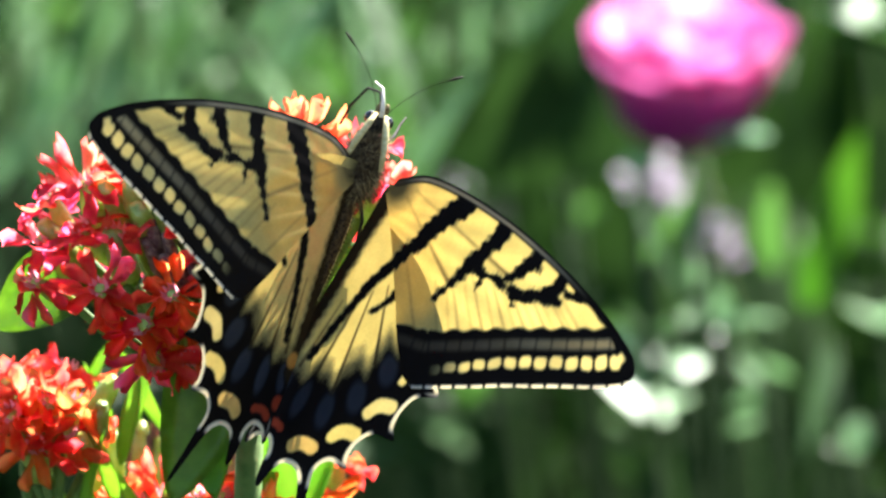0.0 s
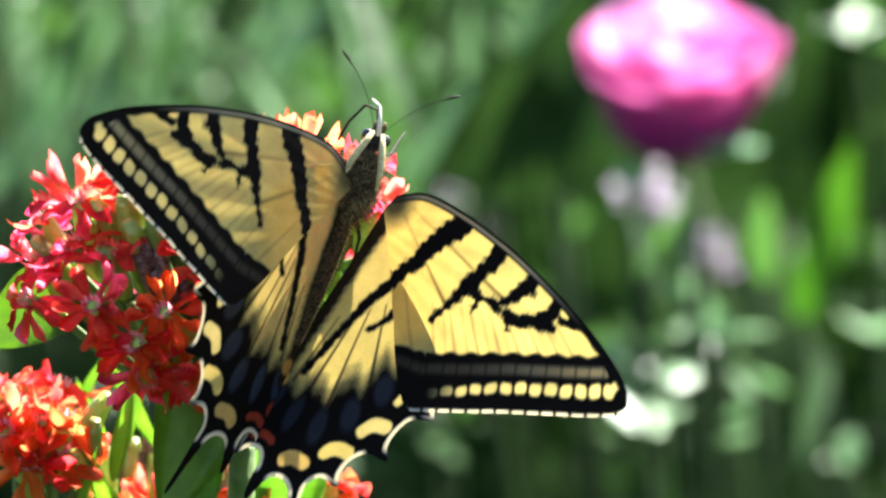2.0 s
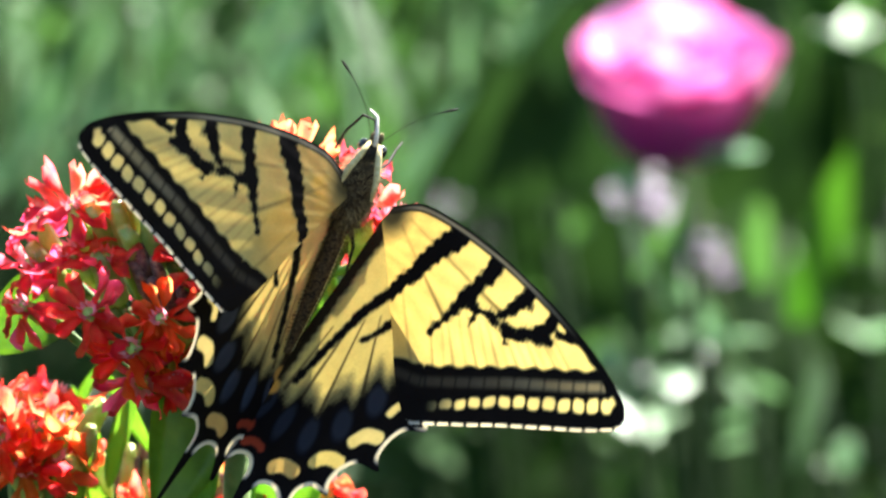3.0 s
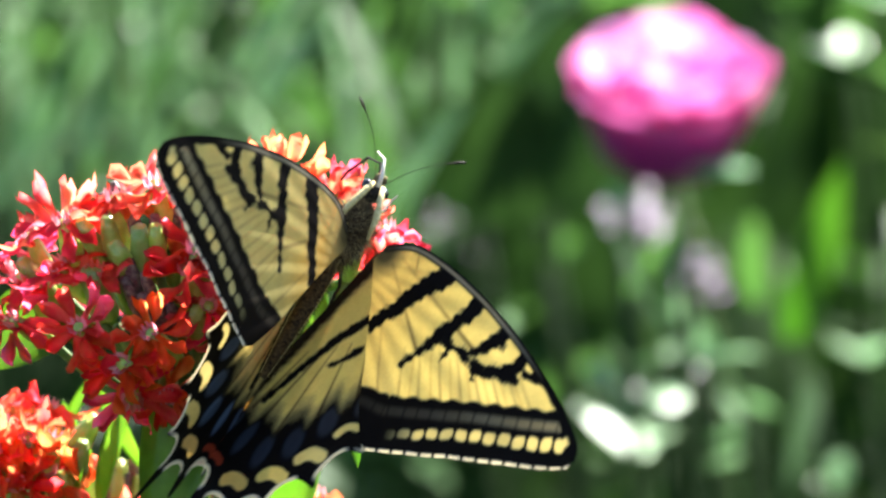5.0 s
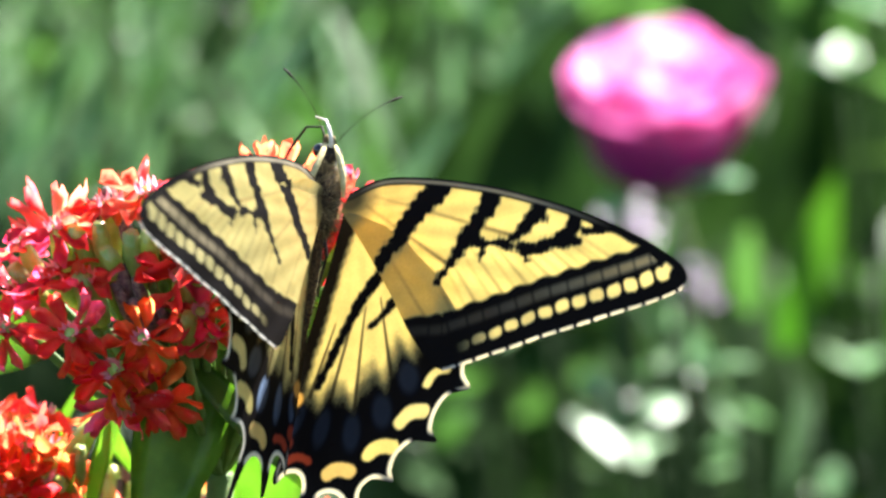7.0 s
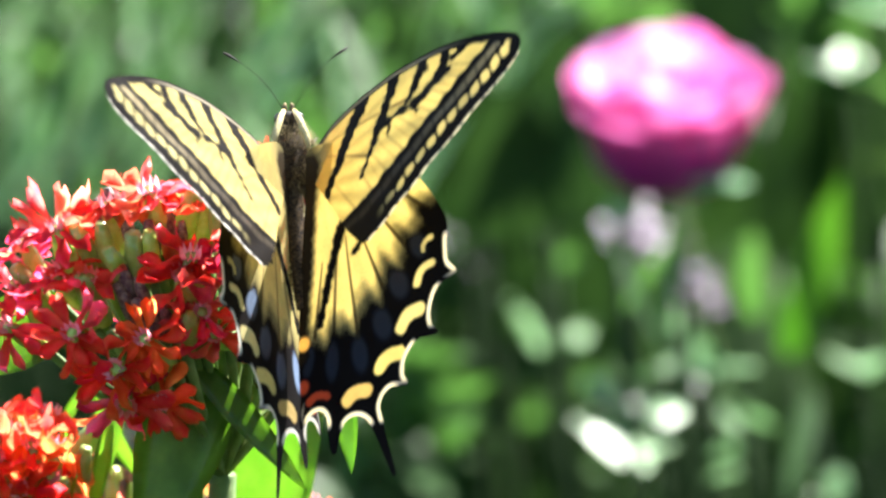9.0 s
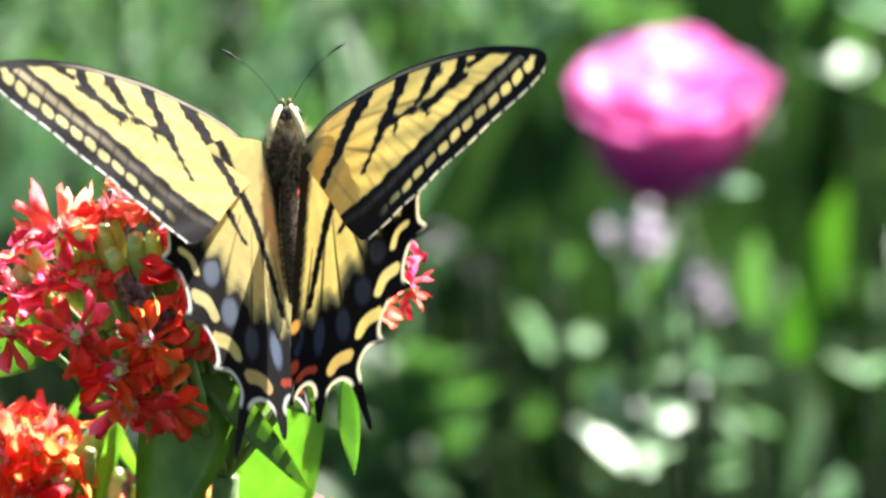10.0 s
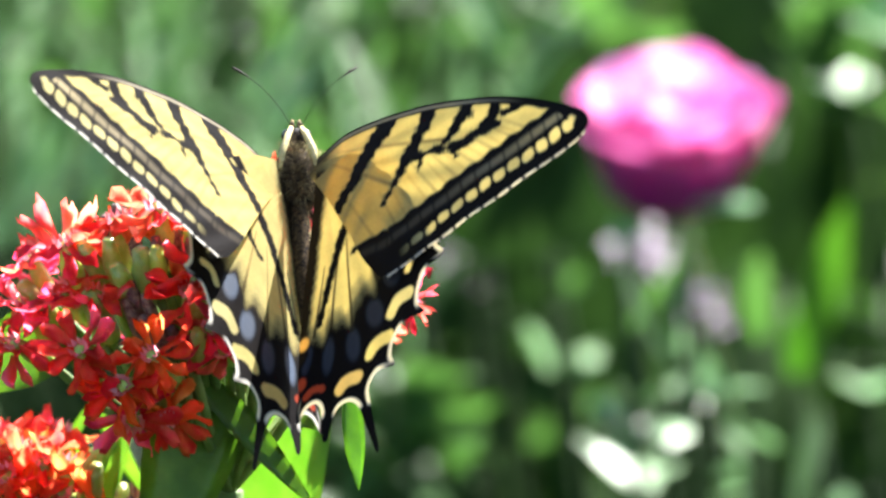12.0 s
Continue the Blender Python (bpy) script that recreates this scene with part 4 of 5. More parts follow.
def build_rose():
    rnd = random.Random(12)
    heart = spot(0.0577, 0.0384, 0.83)
    foot = Vector((heart.x + 0.03, heart.y + 0.04, 0))
    rose = empty("rose_bush", Matrix.Translation(foot))
    tagged(rose, "pink garden rose in full bloom on a leafy stem", "rose")
    inv = Matrix.Translation(-foot)
    axis = (UP * 0.84 - AWAY * 0.50 + RIGHT * 0.02).normalized()
    flower_pose = inv @ aim(heart - axis * 0.020, axis, 0.4, "Z") @ Matrix.Scale(0.59, 4)
    bm = bmesh.new()
    blob(bm, (0, 0, 0), (0.008, 0.008, 0.007))
    bloom = part("bloom", bm, ROSE, rose, "many-petalled pink bloom, rims paled for sunlight")
    bloom.matrix_basis = flower_pose
    n = 0
    for ring, (count, r, h, w, lean, roll) in enumerate(((3, 0.003, 0.050, 0.022, 1, 0.15), (4, 0.008, 0.050, 0.032, 5, 0.25), (5, 0.013, 0.050, 0.038, 10, 0.3),
                                                         (6, 0.017, 0.049, 0.042, 17, 0.35), (7, 0.019, 0.048, 0.044, 22, 0.3), (7, 0.029, 0.046, 0.050, 15, 0.10))):
        for k in range(count):
            me = rose_petal("petal", w * rnd.uniform(0.9, 1.1), h * rnd.uniform(0.92, 1.06), 0.75 - 0.07 * ring, roll, n, ROSE_SHADED if ring > 3 else ROSE)
            a = (k + 0.5 * (ring % 2) + rnd.uniform(-0.15, 0.15)) * math.tau / count
            share("petal", me, bloom, Matrix.Rotation(a, 4, "Z") @ Matrix.Translation((0, r, 0)) @ Matrix.Rotation(-radians(lean + rnd.uniform(-6, 6)), 4, "X"))
            n += 1
    for k in range(5):
        bm = bmesh.new()
        blade(bm, 0.03, 0.009, Matrix(), 0.2, 0.3)
        # the last sepal gets the paler, sunlit colour
        ob = part("sepal", bm, SUNLIT_SEPAL if k == 4 else BG_LEAF, bloom)
        ob.matrix_basis = Matrix.Rotation(k * math.tau / 5, 4, "Z") @ Matrix.Rotation(radians(-35), 4, "X")
    # one sepal that hangs out sideways in the sun, its colour paled for the sunlight
    root, tip = inv @ spot(0.0625, 0.0154, 0.82), inv @ spot(0.0784, 0.0173, 0.81)
    along = (tip - root).normalized()
    side = along.cross(SUN_TO - AWAY).normalized()
    bm = bmesh.new()
    blade(bm, (tip - root).length, 0.010, Matrix(), 0.1, 0.1, 8, 0.7)
    part("sepal", bm, SUNLIT_SEPAL, rose, "green sepal coloured pale for sunlight").matrix_basis = Matrix.Translation(root) @ Matrix((side, along, side.cross(along))).transposed().to_4x4()
    bm = bmesh.new()
    top = inv @ (heart - axis * 0.020)
    line = bend((0, 0, 0), top, (0.02, 0.01, 0), 12)
    tube(bm, line, [0.004 - 0.0015 * k / 11 for k in range(12)], 8)
    part("stem", bm, STEM, rose)
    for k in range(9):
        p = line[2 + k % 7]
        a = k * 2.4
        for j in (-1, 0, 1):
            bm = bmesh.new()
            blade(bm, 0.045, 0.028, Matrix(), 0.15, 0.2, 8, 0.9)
            # rose leaves take the leaf colour with shade in it
            ob = part("leaf", bm, SHADE_TONED_LEAF, rose)
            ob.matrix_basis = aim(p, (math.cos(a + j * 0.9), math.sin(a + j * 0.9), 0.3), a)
    return rose


rose = build_rose()


def herb_meshes(seed, stems, tall, leaf_len, leaf_wid, gap, mat, spread):
    """Stems, each with its leaves, of a bushy garden herb, foot at the origin."""
    rnd = random.Random(seed)
    out = []
    for s in range(stems):
        sb, lb = bmesh.new(), bmesh.new()
        a = rnd.uniform(0, math.tau)
        h = tall * rnd.uniform(0.7, 1.1)
        top = Vector((math.cos(a) * spread * rnd.random(), math.sin(a) * spread * rnd.random(), h))
        line = bend((rnd.uniform(-.02, .02), rnd.uniform(-.02, .02), 0), top, (math.cos(a) * 0.02, math.sin(a) * 0.02, 0), 8)
        tube(sb, line, [0.0025 - 0.0015 * k / 7 for k in range(8)], 5)
        count = int(h / gap)
        for k in range(2, count):
            u = k / count
            i = min(6, int(u * 7))
            p = line[i].lerp(line[i + 1], u * 7 - i)
            for side in (0, math.pi):
                b = k * 1.57 + side + rnd.uniform(-.4, .4)
                d = Vector((math.cos(b), math.sin(b), rnd.uniform(0.0, 0.9)))
                ln = leaf_len * rnd.uniform(0.6, 1.15) * (1.1 - 0.5 * u)
                blade(lb, ln, ln * leaf_wid, aim(p, d, rnd.uniform(-.6, .6)), 0.2, rnd.uniform(0.1, 0.5), 4, 0.9)
        pair = []
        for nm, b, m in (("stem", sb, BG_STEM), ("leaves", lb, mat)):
            me = bpy.data.meshes.new(nm)
            b.to_mesh(me)
            b.free()
            me.materials.append(m)
            me.polygons.foreach_set("use_smooth", [True] * len(me.polygons))
            pair.append(me)
        out.append(pair)
    return out


def herb(meshes, place, turn, size, label, group):
    ob = empty("garden_herb", Matrix.Translation(place) @ Matrix.Rotation(turn, 4, "Z") @ Matrix.Scale(size, 4))
    tagged(ob, label, "plant", group)
    for stem_mesh, leaf_mesh in meshes:
        stem = share("stem", stem_mesh, ob, Matrix())
        tagged(share("leaves", leaf_mesh, stem, Matrix()), kind="stuff")
    return ob


def ground_spot(across, away):
    """A place on the ground below the sight line at that distance."""
    p = spot(across, 0, away)
    return Vector((p.x, p.y, 0))


HERBS = [herb_meshes(k, 7, 0.30, 0.05, 0.45, 0.022, BG_LEAF, 0.10) for k in range(3)]
GRASSY = [herb_meshes(10 + k, 14, 0.34, 0.10, 0.15, 0.03, BG_GRASS, 0.09) for k in range(2)]
# low growth over the soil, its leaf colour darkened for shade
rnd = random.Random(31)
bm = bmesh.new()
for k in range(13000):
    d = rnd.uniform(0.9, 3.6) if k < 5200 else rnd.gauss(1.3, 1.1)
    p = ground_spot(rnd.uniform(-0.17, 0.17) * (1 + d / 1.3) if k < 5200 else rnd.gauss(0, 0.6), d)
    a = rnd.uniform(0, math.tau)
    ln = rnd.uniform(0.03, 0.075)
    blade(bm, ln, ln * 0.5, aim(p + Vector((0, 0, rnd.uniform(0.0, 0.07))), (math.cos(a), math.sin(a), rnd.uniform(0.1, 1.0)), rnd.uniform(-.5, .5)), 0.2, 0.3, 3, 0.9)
low_growth = link_mesh("low_growth", bm, SHADE_TONED_LEAF)
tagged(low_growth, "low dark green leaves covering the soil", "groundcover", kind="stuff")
rnd = random.Random(77)
for k in range(44):
    away = 1.2 + 1.6 * rnd.random()
    across = rnd.uniform(-0.26, 0.26) * (1 + away / 1.3) * 0.9
    herb(HERBS[k % 3], ground_spot(across, away), rnd.uniform(0, 6.28), rnd.uniform(0.6, 1.0), "bushy green garden herb in the bed behind", "garden herbs")
for k in range(18):
    away = 1.0 + 0.9 * rnd.random()
    across = rnd.uniform(-0.24, 0.02) if k < 16 else rnd.uniform(0.05, 0.2)
    herb(GRASSY[k % 2], ground_spot(across, away), rnd.uniform(0, 6.28), rnd.uniform(0.9, 1.15), "narrow-leaved green plant in the bed behind", "grassy plants")
# long bright blades: root and tip across, up and away in metres, then width
BLADES = (
    (0.0935, -0.0300, 0.95, 0.1065, 0.0130, 0.93, 0.022),
    (0.0840, -0.0200, 0.95, 0.0830, 0.0010, 0.93, 0.018),
    (0.1160, -0.0284, 0.80, 0.1200, 0.0129, 0.78, 0.014),
    (0.0417, 0.0015, 0.70, 0.0514, -0.0214, 0.68, 0.006),
    (0.0572, 0.0084, 0.72, 0.0532, -0.0271, 0.70, 0.005),
    (0.0566, -0.0060, 0.80, 0.0575, 0.0080, 0.78, 0.006),
    (0.0938, -0.0370, 0.80, 0.0872, -0.0622, 0.78, 0.012),
    (0.0439, -0.0165, 0.74, 0.0545, 0.0001, 0.72, 0.005))
# leaves turned to catch the light, coloured pale as highlights: across, up, away and length in metres
PALE = (
    (0.0470, -0.0480, 0.75, 0.038),
    (0.0400, -0.0340, 0.78, 0.020),
    (0.0675, -0.0270, 0.80, 0.026),
    (0.0270, -0.0228, 0.95, 0.034),
    (0.1095, 0.0510, 0.95, 0.022),
    (0.1117, -0.0298, 0.90, 0.024),
    (0.1019, -0.0621, 0.85, 0.020),
    (0.0445, 0.0087, 0.80, 0.016),
    (-0.0791, 0.0565, 1.10, 0.014),
    (-0.0262, 0.0590, 1.10, 0.024),
    (-0.1069, 0.0492, 1.10, 0.016),
    (-0.0889, 0.0394, 1.10, 0.014),
    (0.1150, 0.0690, 0.95, 0.026),
    (-0.0143, 0.0546, 1.20, 0.020),
    (0.0465, -0.0450, 0.76, 0.036),
    (0.0530, -0.0375, 0.77, 0.032))
LILAC = ((0.0652, -0.0110, 0.80), (0.0532, 0.0030, 1.00), (0.0049, -0.0010, 1.05), (-0.0499, 0.0573, 1.00), (-0.0137, 0.0410, 1.10), (-0.0897, 0.0271, 1.10), (0.0600, 0.0045, 0.85))


def slender(name, root, foot, label, category, group=""):
    """A stemmed thing: an Empty on the ground with a stem up to root."""
    ob = empty(name, Matrix.Translation(foot))
    tagged(ob, label, category, group)
    bm = bmesh.new()
    tube(bm, bend((0, 0, 0), root - foot, (0.01, 0.0, 0), 8), [0.0022 - 0.0008 * k / 7 for k in range(8)], 6)
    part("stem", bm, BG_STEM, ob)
    return ob


GLINT = (SUN_TO - AWAY).normalized()      # the slant at which a glossy leaf throws the sun towards the path


def facing(origin, normal, spin):
    """A pose whose z axis is normal and whose y axis is turned by spin."""
    return Matrix.Translation(origin) @ Vector(normal).normalized().to_track_quat("Z", "Y").to_matrix().to_4x4() @ Matrix.Rotation(spin, 4, "Z")


for i, (a, b, c, d, e, f, w) in enumerate(BLADES):
    root, tip = spot(a, b, c), spot(d, e, f)
    foot = Vector((root.x, root.y + 0.02, 0))
    ob = slender("blade_plant", root, foot, "long bright green leaf blade lit by the sun", "plant", "bright blades")
    bm = bmesh.new()
    blade(bm, (tip - root).length * 1.1, w * 0.55, Matrix(), 0.12, 0.06, 12, 0.75, 0.01, i)
    leaf = part("leaf", bm, BG_GRASS if i in (1, 3, 4, 5, 7) else BG_BLADE, ob)
    along = (tip - root).normalized()
    side = along.cross(-AWAY + RIGHT * (0.3, -0.5, 0.6, 0.1)[i % 4] + UP * 0.3).normalized()
    leaf.matrix_basis = Matrix.Translation(root - foot) @ Matrix((side, along, side.cross(along))).transposed().to_4x4()
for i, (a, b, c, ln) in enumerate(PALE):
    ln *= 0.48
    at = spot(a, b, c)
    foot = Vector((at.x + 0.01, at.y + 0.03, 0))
    ob = slender("glint_plant", at - Vector((0, 0, ln * 0.4)), foot, "glossy green leaves on a thin stem, coloured pale as sunlit", "plant", "silvery plants")
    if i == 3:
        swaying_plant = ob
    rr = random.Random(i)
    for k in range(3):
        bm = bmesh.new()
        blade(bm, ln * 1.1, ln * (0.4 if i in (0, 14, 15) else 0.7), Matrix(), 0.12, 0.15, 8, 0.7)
        leaf = part("leaf", bm, GLINT_LEAF, ob)
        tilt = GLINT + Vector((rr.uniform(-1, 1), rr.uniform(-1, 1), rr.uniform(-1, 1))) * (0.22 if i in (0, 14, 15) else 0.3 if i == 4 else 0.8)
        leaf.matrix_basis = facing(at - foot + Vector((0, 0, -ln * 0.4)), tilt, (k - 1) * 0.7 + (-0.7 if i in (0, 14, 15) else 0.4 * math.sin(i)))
# fine upright grass, thin blades leaning this way and that
rnd = random.Random(64)
for i in range(24):
    at = spot(rnd.uniform(-0.135, 0.02), rnd.uniform(0.005, 0.075), rnd.uniform(0.85, 1.1))
    foot = Vector((at.x + 0.01, at.y + 0.03, 0))
    ob = slender("grass_tuft", at - Vector((0, 0, 0.02)), foot, "tuft of thin green grass blades on a stem", "plant", "grass tufts")
    for k in range(9):
        bm = bmesh.new()
        blade(bm, rnd.uniform(0.03, 0.06), rnd.uniform(0.003, 0.0065), Matrix(), 0.15, 0.15, 6, 0.6)
        # pale, dark and middle colours in turn put glints and shade into the tuft
        leaf = part("blade", bm, (GLINT_LEAF, SHADE_TONED_LEAF, BG_GRASS)[k % 3], ob)
        along = (UP + RIGHT * rnd.uniform(-0.5, 0.9) + AWAY * rnd.uniform(-0.4, 0.4)).normalized()
        side = along.cross(SUN_TO - AWAY * 0.8 + RIGHT * rnd.uniform(-.6, .6)).normalized()
        leaf.matrix_basis = Matrix.Translation(at - foot + RIGHT * rnd.uniform(-0.02, 0.02) - UP * rnd.uniform(0.0, 0.04)) @ Matrix((side, along, side.cross(along))).transposed().to_4x4()
rnd = random.Random(208)
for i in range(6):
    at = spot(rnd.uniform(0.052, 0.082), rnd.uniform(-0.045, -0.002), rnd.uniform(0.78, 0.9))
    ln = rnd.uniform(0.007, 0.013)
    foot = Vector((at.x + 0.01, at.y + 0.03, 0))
    ob = slender("glint_plant", at - Vector((0, 0, ln * 0.4)), foot, "thin stem with small glossy leaves, coloured pale as sunlit", "plant", "silvery plants")
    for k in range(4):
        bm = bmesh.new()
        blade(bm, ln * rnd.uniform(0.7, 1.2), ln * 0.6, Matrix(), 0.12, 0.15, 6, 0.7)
        leaf = part("leaf", bm, GLINT_LEAF, ob)
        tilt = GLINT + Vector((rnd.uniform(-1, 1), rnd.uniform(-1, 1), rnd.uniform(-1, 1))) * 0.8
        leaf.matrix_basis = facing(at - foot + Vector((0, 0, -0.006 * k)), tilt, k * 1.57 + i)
for i, (a, b, c) in enumerate(LILAC):
    at = spot(a, b, c)
    foot = Vector((at.x - 0.01, at.y + 0.02, 0))
    ob = slender("lilac_flower", at, foot, "small pale lilac flower spike on a thin stem", "flower", "lilac flowers")
    rr = random.Random(50 + i)
    bm = bmesh.new()
    wide = 1.05 if i < 2 else 0.8 if i in (3, 6) else 0.55
    for k in range(16):
        q = k * 2.4
        p = at - foot + Vector((0.003 * math.cos(q) - 0.0003 * k, 0.003 * math.sin(q), -0.006 + 0.0008 * k))
        blade(bm, 0.005 * wide, 0.004 * wide, aim(p, (math.cos(q), math.sin(q), 0.5)), 0.2, 0.2, 4)
    part("flower_spike", bm, LAVENDER, ob)

# broad leaves added for the shaded gaps, shade in their colour: across, up, away and size in metres
BROAD = (
    (0.0093, 0.0168, 1.15, 0.090),
    (-0.0111, 0.0245, 1.25, 0.070),
    (0.0385, -0.0049, 1.20, 0.075),
    (0.1048, 0.0291, 1.20, 0.085),
    (0.0419, -0.0424, 1.20, 0.075),
    (-0.0040, -0.0682, 1.15, 0.075),
    (0.0948, 0.0696, 1.25, 0.060),
    (0.1270, 0.0189, 1.20, 0.050),
    (0.0205, 0.0409, 1.30, 0.070),
    (0.1219, -0.0543, 1.20, 0.070),
    (-0.0279, -0.0611, 1.20, 0.060),
    (0.0648, 0.0250, 1.30, 0.080),
    (0.0980, -0.0400, 1.00, 0.060),
    (0.0720, -0.0600, 1.02, 0.060),
    (0.0300, 0.0100, 1.10, 0.080),
    (0.0225, 0.0350, 0.88, 0.042),
    (0.0105, 0.0170, 0.88, 0.040),
    (-0.0550, 0.0440, 0.95, 0.030),
    (-0.0900, 0.0330, 0.95, 0.030),
    (-0.0280, 0.0520, 0.95, 0.026),
    (0.0280, 0.0220, 0.86, 0.045))
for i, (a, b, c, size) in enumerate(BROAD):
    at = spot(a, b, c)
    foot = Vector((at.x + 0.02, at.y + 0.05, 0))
    ob = slender("broad_leaf_plant", at - Vector((0, -0.01, size * 0.45)), foot, "broad green leaf on a long stalk, coloured dark for foliage shade", "plant", "broad shaded leaves")
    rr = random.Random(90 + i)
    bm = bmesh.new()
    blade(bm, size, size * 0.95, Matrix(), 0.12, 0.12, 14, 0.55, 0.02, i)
    leaf = part("leaf", bm, SHADE_TONED_LEAF, ob)
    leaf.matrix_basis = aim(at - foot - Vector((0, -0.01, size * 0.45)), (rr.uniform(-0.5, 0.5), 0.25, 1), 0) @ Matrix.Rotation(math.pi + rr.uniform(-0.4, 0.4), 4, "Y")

# half-lit leafy sprigs: across, up, away and leaf length in metres
SPRIGS = (
    (-0.0186, -0.0358, 0.90, 0.030),
    (-0.0081, -0.0300, 0.90, 0.032),
    (-0.0126, -0.0478, 0.90, 0.032),
    (-0.0036, -0.0400, 0.92, 0.030),
    (-0.0230, -0.0560, 0.90, 0.030),
    (-0.0370, 0.0300, 1.00, 0.030),
    (-0.0440, 0.0360, 1.05, 0.030),
    (-0.0150, 0.0380, 1.10, 0.026),
    (-0.0520, 0.0600, 1.00, 0.034),
    (-0.0180, 0.0700, 1.10, 0.034),
    (-0.0279, 0.0648, 1.20, 0.050),
    (-0.1107, 0.0635, 1.15, 0.050),
    (-0.0905, 0.0443, 1.10, 0.050),
    (-0.0674, 0.0485, 1.15, 0.050),
    (-0.1183, 0.0361, 1.10, 0.050),
    (-0.0440, 0.0419, 1.15, 0.045),
    (0.0163, 0.0563, 1.20, 0.050),
    (0.0060, 0.0140, 1.05, 0.020),
    (0.0300, 0.0080, 1.05, 0.020),
    (-0.0042, 0.0661, 1.25, 0.050),
    (0.0317, 0.0597, 1.20, 0.045),
    (0.1116, 0.0648, 1.20, 0.050),
    (0.0129, -0.0305, 1.20, 0.045),
    (0.0193, -0.0532, 1.15, 0.045),
    (0.0062, -0.0137, 1.25, 0.040),
    (0.0533, -0.0325, 1.10, 0.024),
    (-0.0800, 0.0680, 1.15, 0.050),
    (0.0480, 0.0700, 1.20, 0.050))
for i, (a, b, c, ln) in enumerate(SPRIGS):
    at = spot(a, b, c)
    foot = Vector((at.x + 0.01, at.y + 0.03, 0))
    ob = slender("leafy_sprig", at - Vector((0, 0, 0.02)), foot, "leafy green sprig half lit by the sun", "plant", "leafy sprigs")
    rr = random.Random(300 + i)
    for k in range(11):
        bm = bmesh.new()
        blade(bm, ln * rr.uniform(0.5, 1.0), ln * rr.uniform(0.18, 0.32), Matrix(), 0.15, 0.2, 6, 0.8)
        leaf = part("leaf", bm, BG_GRASS, ob)
        along = Vector((rr.uniform(-1, 1), rr.uniform(-0.6, 0.2), rr.uniform(-0.2, 1.0))).normalized()
        side = along.cross(SUN_TO - AWAY * 0.6 + Vector((rr.uniform(-.6, .6), rr.uniform(-.6, .6), 0))).normalized()
        leaf.matrix_basis = Matrix.Translation(at - foot - Vector((0, 0, 0.02 * rr.random()))) @ Matrix((side, along, side.cross(along))).transposed().to_4x4()


# ================= what moves =================


